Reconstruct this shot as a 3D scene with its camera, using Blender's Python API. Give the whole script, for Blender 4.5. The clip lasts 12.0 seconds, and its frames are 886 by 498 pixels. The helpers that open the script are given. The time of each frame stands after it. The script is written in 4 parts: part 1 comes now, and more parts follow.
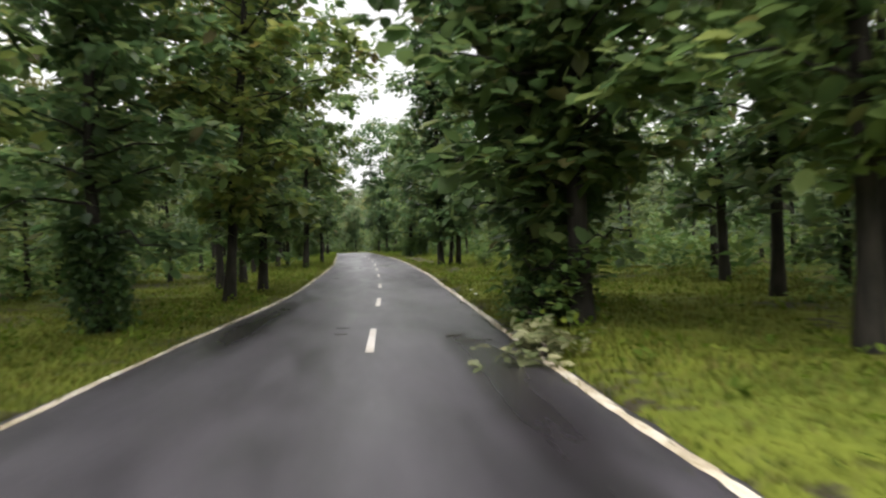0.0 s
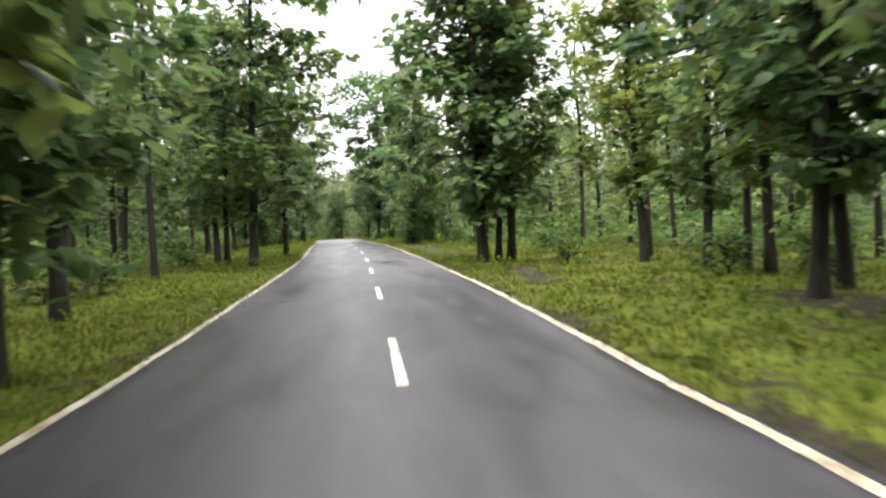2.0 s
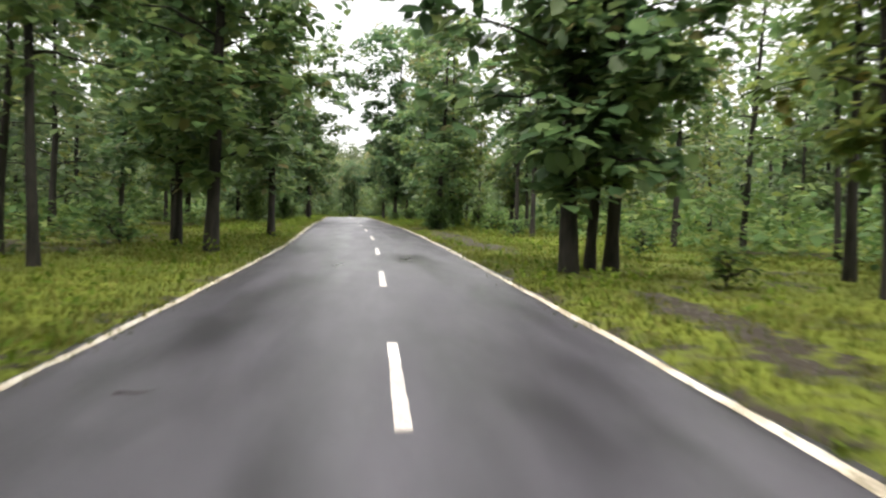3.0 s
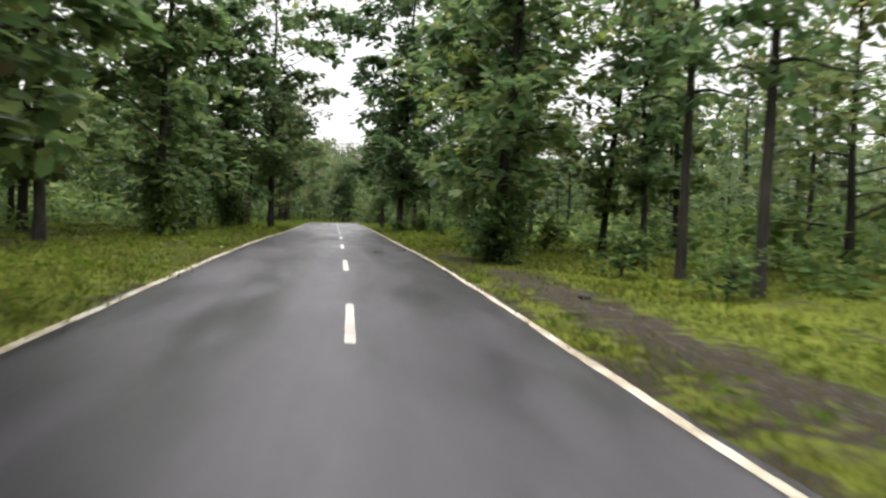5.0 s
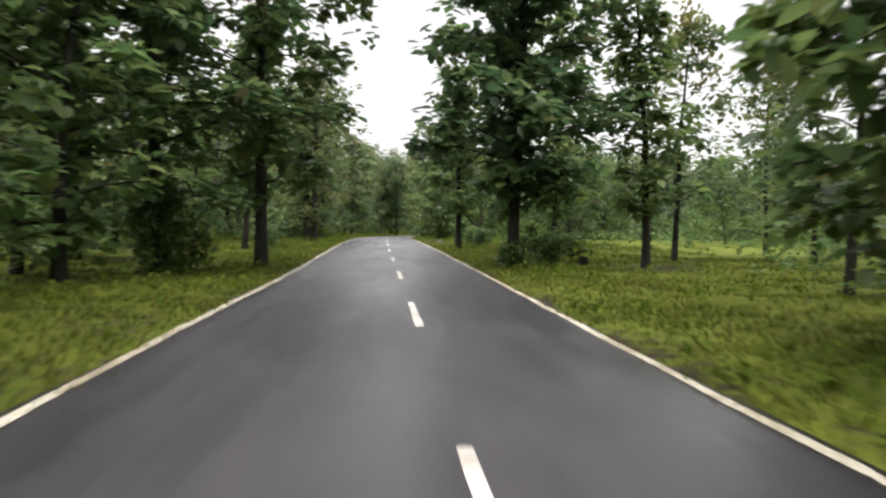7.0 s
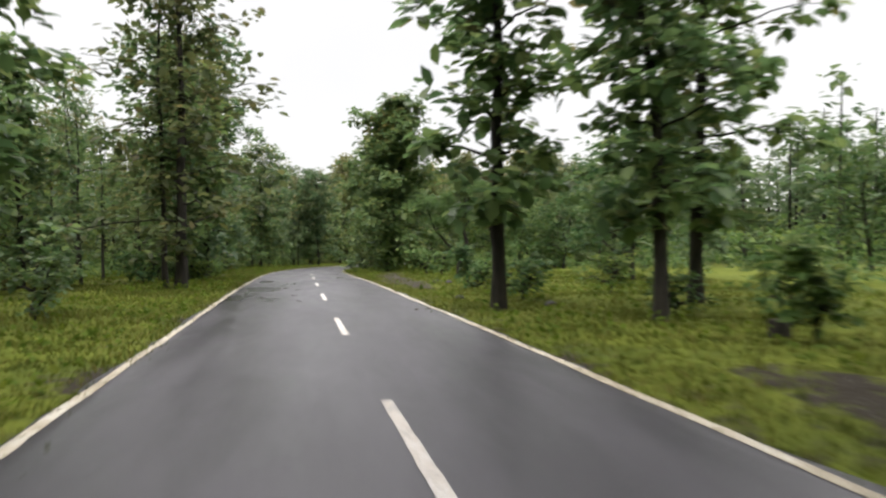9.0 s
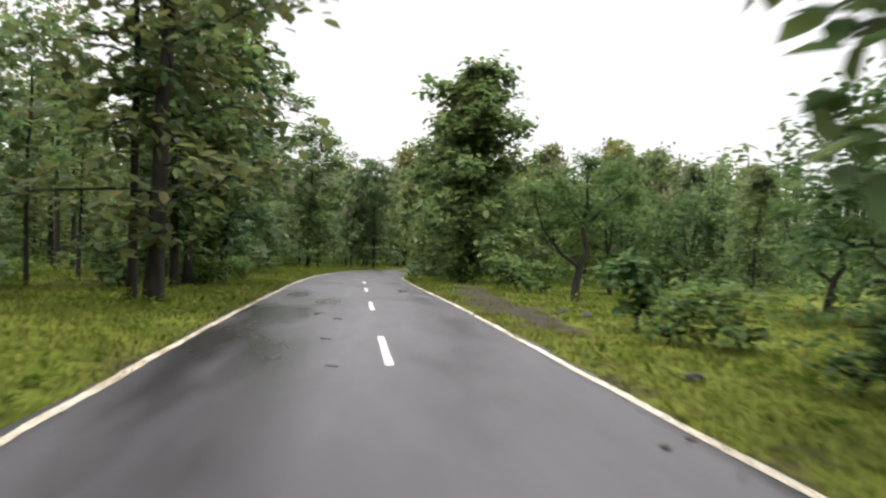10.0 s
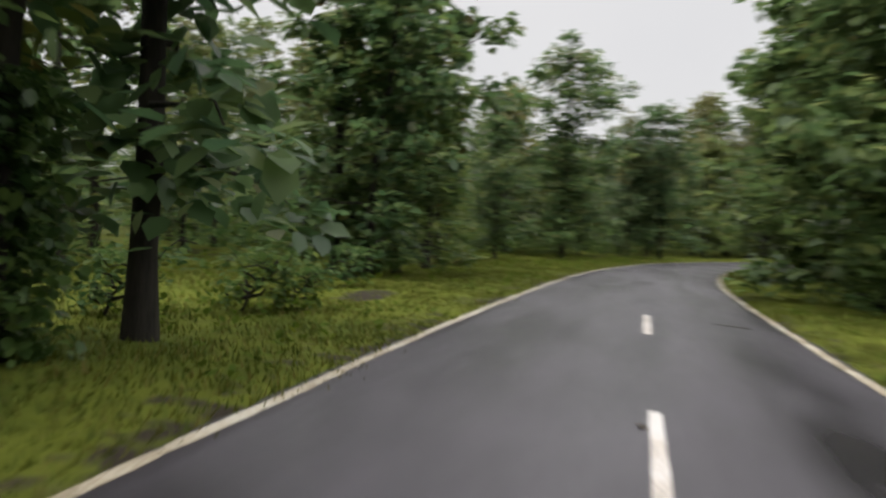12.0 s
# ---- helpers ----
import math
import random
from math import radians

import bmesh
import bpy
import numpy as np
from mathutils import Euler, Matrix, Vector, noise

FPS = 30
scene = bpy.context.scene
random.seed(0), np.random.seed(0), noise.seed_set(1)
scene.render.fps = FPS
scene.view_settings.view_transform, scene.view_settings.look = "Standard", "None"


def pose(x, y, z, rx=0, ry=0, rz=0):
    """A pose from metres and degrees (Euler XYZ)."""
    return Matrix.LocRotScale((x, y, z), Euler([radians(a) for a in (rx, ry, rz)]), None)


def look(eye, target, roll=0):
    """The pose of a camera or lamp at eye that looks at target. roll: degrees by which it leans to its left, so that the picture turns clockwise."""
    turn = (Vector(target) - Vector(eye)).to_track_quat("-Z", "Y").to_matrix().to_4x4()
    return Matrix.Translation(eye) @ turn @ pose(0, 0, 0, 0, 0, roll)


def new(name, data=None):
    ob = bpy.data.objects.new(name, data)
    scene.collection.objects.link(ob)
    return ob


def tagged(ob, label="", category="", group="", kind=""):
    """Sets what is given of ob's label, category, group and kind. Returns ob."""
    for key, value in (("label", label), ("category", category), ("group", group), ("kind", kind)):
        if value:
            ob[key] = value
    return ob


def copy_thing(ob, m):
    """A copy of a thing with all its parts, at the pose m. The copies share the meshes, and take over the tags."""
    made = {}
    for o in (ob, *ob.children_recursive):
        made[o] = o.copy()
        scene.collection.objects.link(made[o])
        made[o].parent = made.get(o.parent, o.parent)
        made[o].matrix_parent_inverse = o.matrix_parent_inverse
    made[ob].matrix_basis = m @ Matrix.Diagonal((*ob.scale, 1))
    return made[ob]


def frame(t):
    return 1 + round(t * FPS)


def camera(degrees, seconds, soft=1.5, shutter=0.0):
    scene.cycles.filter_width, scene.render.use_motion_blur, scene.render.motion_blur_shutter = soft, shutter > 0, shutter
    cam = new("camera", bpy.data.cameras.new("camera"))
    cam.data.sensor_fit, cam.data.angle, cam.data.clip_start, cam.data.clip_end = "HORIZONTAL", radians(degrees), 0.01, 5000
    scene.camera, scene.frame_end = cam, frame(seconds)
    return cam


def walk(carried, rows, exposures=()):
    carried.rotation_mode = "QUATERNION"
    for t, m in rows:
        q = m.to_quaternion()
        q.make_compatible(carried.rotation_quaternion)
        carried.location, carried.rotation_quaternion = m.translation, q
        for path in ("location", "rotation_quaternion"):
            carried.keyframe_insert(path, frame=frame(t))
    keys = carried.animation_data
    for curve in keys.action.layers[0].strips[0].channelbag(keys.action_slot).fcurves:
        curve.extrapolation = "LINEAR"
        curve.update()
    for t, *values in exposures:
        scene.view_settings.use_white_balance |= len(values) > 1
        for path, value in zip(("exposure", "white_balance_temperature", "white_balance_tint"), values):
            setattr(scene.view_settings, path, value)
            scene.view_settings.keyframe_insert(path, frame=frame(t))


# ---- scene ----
cam = camera(59.5, 12.0, soft=2.3, shutter=0.4)
# seconds, eye x y z, pitch, roll, yaw
PATH = [
    (0.0, 0.638, -0.000, 1.470, -0.34, 1.66, -5.98),
    (0.5, 0.636, 5.384, 1.458, -0.22, 2.27, -6.45),
    (1.0, 0.715, 10.736, 1.440, -1.25, 3.35, -6.39),
    (1.5, 0.789, 16.167, 1.413, -1.17, 2.70, -6.54),
    (2.0, 0.830, 21.707, 1.385, -1.50, 2.38, -6.91),
    (2.5, 0.983, 27.293, 1.373, -2.13, 0.35, -6.73),
    (3.0, 1.142, 33.009, 1.391, -2.73, -1.22, -5.82),
    (5.0, 1.605, 56.789, 1.558, -2.31, -2.51, -6.01),
    (5.5, 1.405, 62.871, 1.622, -2.11, -2.50, -3.30),
    (6.0, 1.150, 69.045, 1.702, -2.20, -1.58, -1.41),
    (6.5, 0.848, 75.207, 1.778, -2.18, -1.53, -1.41),
    (8.5, -0.413, 99.696, 1.871, -0.29, 1.69, -10.04),
    (9.0, -0.621, 105.853, 1.874, -0.01, 0.54, -8.95),
    (9.5, -0.738, 112.018, 1.884, 0.16, -1.02, -5.67),
    (10.0, -0.745, 118.166, 1.900, 0.31, -2.48, -4.97),
    (10.5, -0.768, 124.273, 1.912, 0.36, -2.67, -3.69),
    (11.0, -0.821, 130.327, 1.916, -0.27, -2.47, -3.62),
    (11.5, -0.968, 136.378, 1.909, -1.73, -2.49, -0.44),
    (12.0, -1.135, 142.433, 1.884, -1.90, -2.84, 15.52),
]
EXPOSURE = [(0.0, 0.44), (0.5, 0.33), (1.0, 0.44), (1.5, 0.70), (2.0, 1.13), (2.5, 1.09), (3.0, 0.87), (5.0, 0.42), (5.5, 0.4), (6.5, 0.35), (8.5, 0.14), (9.0, 0.12), (9.5, 0.07), (10.0, 0.24), (10.5, -0.06), (11.0, -0.1), (11.5, -0.1), (12.0, -0.28)]
walk(cam, [(t, pose(x, y, z, 90 + pitch, roll, yaw)) for t, x, y, z, pitch, roll, yaw in PATH], EXPOSURE)

# ---------------------------------------------------------------- light
SKY_LEVEL = 0.85
world = bpy.data.worlds.new("overcast_sky")
scene.world = world
world.use_nodes = True
wn = world.node_tree
wn.nodes.clear()
w_out = wn.nodes.new("ShaderNodeOutputWorld")
w_bg = wn.nodes.new("ShaderNodeBackground")
w_sky = wn.nodes.new("ShaderNodeTexSky")
w_sky.sky_type = "NISHITA"
w_sky.sun_disc = False
w_sky.sun_elevation = radians(62)
w_sky.sun_rotation = radians(200)
w_sky.dust_density = 4.0
w_bg2 = wn.nodes.new("ShaderNodeBackground")
w_bg.inputs["Strength"].default_value = 0.02
wn.links.new(w_sky.outputs[0], w_bg.inputs["Color"])
# thick cloud layer: slightly uneven pale grey
w_co = wn.nodes.new("ShaderNodeTexCoord")
w_no = wn.nodes.new("ShaderNodeTexNoise")
w_no.inputs["Scale"].default_value = 2.2
w_no.inputs["Detail"].default_value = 4.0
w_ra = wn.nodes.new("ShaderNodeValToRGB")
w_ra.color_ramp.elements[0].color = (0.755, 0.742, 0.742, 1)
w_ra.color_ramp.elements[0].position = 0.3
w_ra.color_ramp.elements[1].color = (0.82, 0.80, 0.79, 1)
w_ra.color_ramp.elements[1].position = 0.7
wn.links.new(w_co.outputs["Generated"], w_no.inputs["Vector"])
wn.links.new(w_no.outputs[0], w_ra.inputs[0])
wn.links.new(w_ra.outputs[0], w_bg2.inputs["Color"])
# an overcast sky is about three times brighter overhead than at the horizon
w_sep = wn.nodes.new("ShaderNodeSeparateXYZ")
w_map = wn.nodes.new("ShaderNodeMapRange")
w_map.inputs["From Min"].default_value = 0.33
w_map.inputs["From Max"].default_value = 1.0
w_map.inputs["To Min"].default_value = 0.0
w_map.inputs["To Max"].default_value = 1.0
w_pow = wn.nodes.new("ShaderNodeMath")
w_pow.operation = "POWER"
w_pow.inputs[1].default_value = 0.6
w_lift = wn.nodes.new("ShaderNodeMath")
w_lift.operation = "MULTIPLY_ADD"
w_lift.inputs[1].default_value = SKY_LEVEL * 3.8
w_lift.inputs[2].default_value = SKY_LEVEL * 1.35
wn.links.new(w_co.outputs["Generated"], w_sep.inputs[0])
wn.links.new(w_sep.outputs["Z"], w_map.inputs["Value"])
wn.links.new(w_map.outputs[0], w_pow.inputs[0])
wn.links.new(w_pow.outputs[0], w_lift.inputs[0])
wn.links.new(w_lift.outputs[0], w_bg2.inputs["Strength"])
w_add = wn.nodes.new("ShaderNodeAddShader")
wn.links.new(w_bg.outputs[0], w_add.inputs[0])
wn.links.new(w_bg2.outputs[0], w_add.inputs[1])
wn.links.new(w_add.outputs[0], w_out.inputs["Surface"])

sun_data = bpy.data.lights.new("sun", "SUN")
sun_data.energy = 1.5
sun_data.angle = radians(25)
sun_data.color = (1.0, 0.97, 0.92)
sun = new("sun", sun_data)
sun.matrix_world = look((0, 0, 60), (14, 26, 0))

# ---------------------------------------------------------------- the road's line
KNOT = np.arange(-8, 201, 8.0)
BEND = np.array([-0.00509, -0.00385, -0.00260, -0.00101, 0.00155, 0.00194, 0.00038, 0.00043, 0.00211, 0.00247, 0.00097, -0.00020, -0.00054, -0.00019, 0.00079, 0.00030, -0.00046, -0.00040, 0.00016, -0.00031, -0.00095, -0.00204, -0.00404, -0.00649, -0.00917, -0.01193, -0.01470])
GRADE = np.array([-0.00006, -0.00184, -0.00363, -0.00548, -0.00302, 0.00506, 0.00743, 0.00655, 0.00872, 0.01314, 0.01274, 0.00762, 0.00227, 0.00003, 0.00081, 0.00257, 0.00210, 0.00050, -0.00202, -0.00663, -0.01076, -0.01242, -0.01209, -0.01061, -0.00867, -0.00660, -0.00446])
KNOT2 = np.arange(-8, 210, 20.0)
BANK = np.array([0.0009, 0.0138, 0.0254, 0.0127, -0.0082, -0.0066, 0.0061, 0.0047, -0.0024, -0.0056, -0.0065])
CENTRE = np.array([0.492, 0.505, 0.373, 0.298, 0.373, 0.365, 0.256, 0.262, 0.317, 0.323, 0.321])
# half the width between the edge lines, left and right, along the road
HALF_AT = [28, 34, 40, 64, 70, 83, 98]
HALF_LEFT = [2.752, 2.81, 2.91, 2.90, 2.86, 2.85, 2.752]
HALF_RIGHT = [2.752, 2.78, 2.83, 2.77, 2.85, 2.85, 2.752]
DASH_START, DASH_STEP, DASH_LEN = 11.014, 9.0, 3.28
S_LINE = np.arange(-60.0, 260.1, 0.5)


def lay_line():
    bend = np.interp(S_LINE, KNOT, BEND)
    bend[S_LINE < -8] = 0.0
    grade = np.interp(S_LINE, KNOT, GRADE)
    mid = lambda a: (a[1:] + a[:-1]) / 2
    turn = np.concatenate([[0], np.cumsum(mid(bend) * 0.5)])
    turn -= np.interp(0, S_LINE, turn)
    x = np.concatenate([[0], np.cumsum(-np.sin(mid(turn)) * 0.5)])
    y = np.concatenate([[0], np.cumsum(np.cos(mid(turn)) * 0.5)])
    z = np.concatenate([[0], np.cumsum(mid(grade) * 0.5)])
    return turn, x - np.interp(0, S_LINE, x), y - np.interp(0, S_LINE, y), z - np.interp(0, S_LINE, z)


TURN, LX, LY, LZ = lay_line()


def line(s):
    return (np.interp(s, S_LINE, TURN), np.interp(s, S_LINE, LX), np.interp(s, S_LINE, LY), np.interp(s, S_LINE, LZ))


def plan(s, o):
    """Plan place of a point o metres to the right of the road's middle."""
    t, x, y, _ = line(s)
    return x + o * np.cos(t), y + o * np.sin(t)


def nearest(x, y):
    """The road's length and the offset to its right for plan places (arrays)."""
    x, y = np.atleast_1d(np.asarray(x, float)), np.atleast_1d(np.asarray(y, float))
    s, o = np.empty(len(x)), np.empty(len(x))
    for a in range(0, len(x), 4000):
        b = slice(a, a + 4000)
        j = ((x[b, None] - LX) ** 2 + (y[b, None] - LY) ** 2).argmin(1)
        dx, dy = x[b] - LX[j], y[b] - LY[j]
        s[b] = S_LINE[j] - dx * np.sin(TURN[j]) + dy * np.cos(TURN[j])
        o[b] = dx * np.cos(TURN[j]) + dy * np.sin(TURN[j])
    return s, o


def wave(x, y, size, seed=0.0):
    """Soft, endless unevenness between -1 and 1."""
    a, b = x / size + seed, y / size - seed * 1.7
    return (np.sin(a * 1.0 + 1.3 * np.sin(b * 0.7)) + np.sin(b * 1.3 + 1.1 * np.sin(a * 0.9 + 2.0)) + np.sin((a + b) * 0.8 + 4.0)) / 3


def half_width(s, side):
    return np.interp(s, HALF_AT, HALF_RIGHT if side > 0 else HALF_LEFT)


def road_z(s, o):
    crown = -0.012 * np.abs(o)
    return np.interp(s, S_LINE, LZ) + np.interp(s, KNOT2, BANK) * o + crown


def ground_z(x, y, s=None, o=None):
    x, y = np.atleast_1d(np.asarray(x, float)), np.atleast_1d(np.asarray(y, float))
    if s is None:
        s, o = nearest(x, y)
    a = np.abs(o)
    base = np.interp(s, S_LINE, LZ) + np.interp(s, KNOT2, BANK) * np.clip(o, -4, 4)
    prof = np.interp(a, [0, 2.70, 2.80, 3.2, 4.2, 7, 12, 60, 300, 3000], [-0.16, -0.14, -0.075, -0.03, -0.01, -0.04, 0.02, 0.5, 1.5, 4.0])
    grow = np.clip((a - 3.2) / 4, 0, 1)
    return base + prof + grow * (0.07 * wave(x, y, 2.3) + 0.06 * wave(x, y, 0.9, 3.0)) + np.clip((a - 2.9) / 0.6, 0, 1) * 0.02 * wave(x, y, 0.35, 5.0)


# bare earth: length, offset, half length, half width
BARE = [(45.0, 4.9, 1.3, 0.5), (42.2, 4.6, 2.0, 0.5), (39.8, 4.1, 1.0, 0.35), (33, 7.6, 2.5, 0.8), (61, 4.6, 4, 0.6), (67.5, 4.35, 6, 0.7), (73, 4.3, 4, 0.5), (80, 3.6, 2.5, 0.4),
        (112.3, 4.6, 1.9, 0.7), (108.1, 4.4, 0.9, 0.35), (84, -4.8, 4, 0.28), (140.5, 4.25, 3.5, 0.95), (135.6, 4.1, 2.6, 0.6), (146.5, 4.5, 5, 0.75), (154.5, 5.4, 5, 0.8), (158, -5.4, 1.2, 0.5)]


def hill_z(x, y):
    """A low wooded hill far beyond the bend."""
    x, y = np.asarray(x, float), np.asarray(y, float)
    return 31 * np.exp(-((x + 35) / 150) ** 2 - ((y - 500) / 110) ** 2) + 20 * np.exp(-((x - 190) / 130) ** 2 - ((y - 560) / 120) ** 2)


def bareness(x, y, s, o):
    m = np.zeros(len(s))
    for s0, o0, a, b in BARE:
        m = np.maximum(m, 1.45 - np.sqrt(((s - s0) / a) ** 2 + ((o - o0) / b) ** 2))
    m = np.clip(m * 1.5 - 0.1 + 0.5 * wave(x, y, 0.4, 1.0) + 0.4 * wave(x, y, 1.2, 7.0), 0, 0.92) * (m > 0.05)
    edge = np.clip((3.12 + 0.24 * wave(x, y, 0.8, 2.0) - np.abs(o)) / 0.25, 0, 1)
    band = lambda v, lo, hi, soft: np.clip((v - lo) / soft, 0, 1) * np.clip((hi - v) / soft, 0, 1)
    worn = 0.62 * band(s, 55, 90, 5) * band(o, 2.8, 5.9, 0.8) + 0.45 * band(s, 70, 98, 5) * band(-o, 2.8, 5.4, 0.8) + 0.42 * band(s, 24, 56, 5) * band(o, 3.4, 8.0, 1.0)
    worn = np.maximum(worn, 0.5 * band(np.abs(o), 2.7, 4.1, 0.7))
    worn = worn * np.clip(0.9 + 0.7 * wave(x, y, 0.55, 12.0), 0.2, 1.3)
    litter = np.clip((np.abs(o) - 6) / 3, 0, 1) * np.clip(0.15 + 0.38 * (o < 0) * (s < 112) + 0.75 * wave(x, y, 2.0, 11.0) + 0.45 * wave(x, y, 0.6, 6.0), 0, 0.75)
    litter = litter * (1 - 0.8 * band(s, 108, 170, 6) * (o > 0))
    deep = np.clip((np.abs(o) - 20) / 8, 0, 1)
    litter = litter * (1 - deep) + 0.5 * deep
    return np.clip(np.maximum.reduce([m, edge * 0.9, worn, litter]), 0, 0.92)


# ---------------------------------------------------------------- materials
def material(name):
    m = bpy.data.materials.new(name)
    m.use_nodes = True
    return m, m.node_tree, m.node_tree.nodes["Principled BSDF"]


def noise_node(nt, scale, detail=4.0, vector=None, rough=0.55):
    n = nt.nodes.new("ShaderNodeTexNoise")
    n.inputs["Scale"].default_value = scale
    n.inputs["Detail"].default_value = detail
    n.inputs["Roughness"].default_value = rough
    if vector:
        nt.links.new(vector, n.inputs["Vector"])
    return n


def ramp_node(nt, source, stops):
    r = nt.nodes.new("ShaderNodeValToRGB")
    els = r.color_ramp.elements
    while len(els) < len(stops):
        els.new(0.5)
    for e, (pos, col) in zip(els, stops):
        e.position = pos
        e.color = (*col, 1) if len(col) == 3 else col
    nt.links.new(source, r.inputs[0])
    return r


def mix_node(nt, fac, a, b, kind="MIX"):
    m = nt.nodes.new("ShaderNodeMix")
    m.data_type = "RGBA"
    m.blend_type = kind
    for value, socket in ((fac, m.inputs[0]), (a, m.inputs[6]), (b, m.inputs[7])):
        if hasattr(value, "links"):
            nt.links.new(value, socket)
        else:
            socket.default_value = value if isinstance(value, float) else (*value, 1)
    return m.outputs[2]


def bump(nt, bsdf, source, strength, distance=0.02):
    b = nt.nodes.new("ShaderNodeBump")
    b.inputs["Strength"].default_value = strength
    b.inputs["Distance"].default_value = distance
    nt.links.new(source, b.inputs["Height"])
    nt.links.new(b.outputs[0], bsdf.inputs["Normal"])


def place_vector(nt, scale=(1, 1, 1)):
    g = nt.nodes.new("ShaderNodeNewGeometry")
    m = nt.nodes.new("ShaderNodeMapping")
    m.inputs["Scale"].default_value = scale
    nt.links.new(g.outputs["Position"], m.inputs["Vector"])
    return m.outputs[0]


def asphalt():
    m, nt, b = material("wet_asphalt")
    big = noise_node(nt, 0.42, 7, place_vector(nt, (1, 0.22, 1)), 0.6)
    mid = noise_node(nt, 2.2, 6, place_vector(nt, (1, 0.25, 1)))
    fine = noise_node(nt, 70, 3, place_vector(nt))
    c1 = ramp_node(nt, big.outputs[0], [(0.36, (0.026, 0.024, 0.028)), (0.47, (0.036, 0.032, 0.039)), (0.55, (0.041, 0.037, 0.045)), (0.66, (0.052, 0.047, 0.056))])
    c2 = ramp_node(nt, mid.outputs[0], [(0.3, (0.76, 0.76, 0.76)), (0.7, (1.15, 1.15, 1.15))])
    c3 = ramp_node(nt, fine.outputs[0], [(0.3, (0.75, 0.75, 0.75)), (0.75, (1.3, 1.3, 1.3))])
    col = mix_node(nt, 1.0, c1.outputs[0], c2.outputs[0], "MULTIPLY")
    col = mix_node(nt, 1.0, col, c3.outputs[0], "MULTIPLY")
    # long streaks along the wheel tracks
    streak = noise_node(nt, 1.5, 4, place_vector(nt, (1, 0.03, 1)))
    c4 = ramp_node(nt, streak.outputs[0], [(0.32, (0.85, 0.85, 0.85)), (0.68, (1.12, 1.11, 1.12))])
    col = mix_node(nt, 1.0, col, c4.outputs[0], "MULTIPLY")
    # the water film lies in ragged patches: some dry off, some shine
    pool = noise_node(nt, 0.8, 7, place_vector(nt, (1, 0.2, 1)), 0.58)
    r = ramp_node(nt, pool.outputs[0], [(0.34, (0.50, 0.50, 0.50)), (0.46, (0.42, 0.42, 0.42)), (0.54, (0.36, 0.36, 0.36)), (0.66, (0.28, 0.28, 0.28))])
    r1 = mix_node(nt, 0.18, r.outputs[0], streak.outputs[0])
    r2 = mix_node(nt, 0.12, r1, mid.outputs[0])
    b.inputs["Specular IOR Level"].default_value = 0.5
    # soaked patches: darker, a little smoother, with torn edges
    film = nt.nodes.new("ShaderNodeAttribute")
    film.attribute_name = "wet"
    torn = nt.nodes.new("ShaderNodeMath")
    torn.operation = "MULTIPLY_ADD"
    torn.inputs[1].default_value = 1.7
    nt.links.new(pool.outputs[0], torn.inputs[0])
    less = nt.nodes.new("ShaderNodeMath")
    less.operation = "ADD"
    less.inputs[1].default_value = -0.87
    nt.links.new(film.outputs["Fac"], less.inputs[0])
    nt.links.new(less.outputs[0], torn.inputs[2])
    soaked = ramp_node(nt, torn.outputs[0], [(0.0, (0, 0, 0)), (0.95, (1, 1, 1))])
    soak = ramp_node(nt, soaked.outputs[0], [(0.0, (1.0, 1.0, 1.0)), (1.0, (0.50, 0.48, 0.47))])
    nt.links.new(mix_node(nt, 1.0, col, soak.outputs[0], "MULTIPLY"), b.inputs["Base Color"])
    nt.links.new(mix_node(nt, soaked.outputs[0], r2, (0.24, 0.24, 0.24)), b.inputs["Roughness"])
    bump(nt, b, fine.outputs[0], 0.35, 0.006)
    return m


def paint(name, light, dirt, amount):
    m, nt, b = material(name)
    n1 = noise_node(nt, 1.1, 6, place_vector(nt))
    n2 = noise_node(nt, 25, 4, place_vector(nt))
    f = mix_node(nt, 0.5, n1.outputs[0], n2.outputs[0])
    c = ramp_node(nt, f, [(amount, dirt), (amount + 0.06, tuple((p * 0.45 + q * 0.55) * w for p, q, w in zip(dirt, light, (1.05, 0.97, 0.85)))), (amount + 0.14, light)])
    nt.links.new(c.outputs[0], b.inputs["Base Color"])
    b.inputs["Roughness"].default_value = 0.55
    bump(nt, b, n2.outputs[0], 0.3, 0.004)
    return m


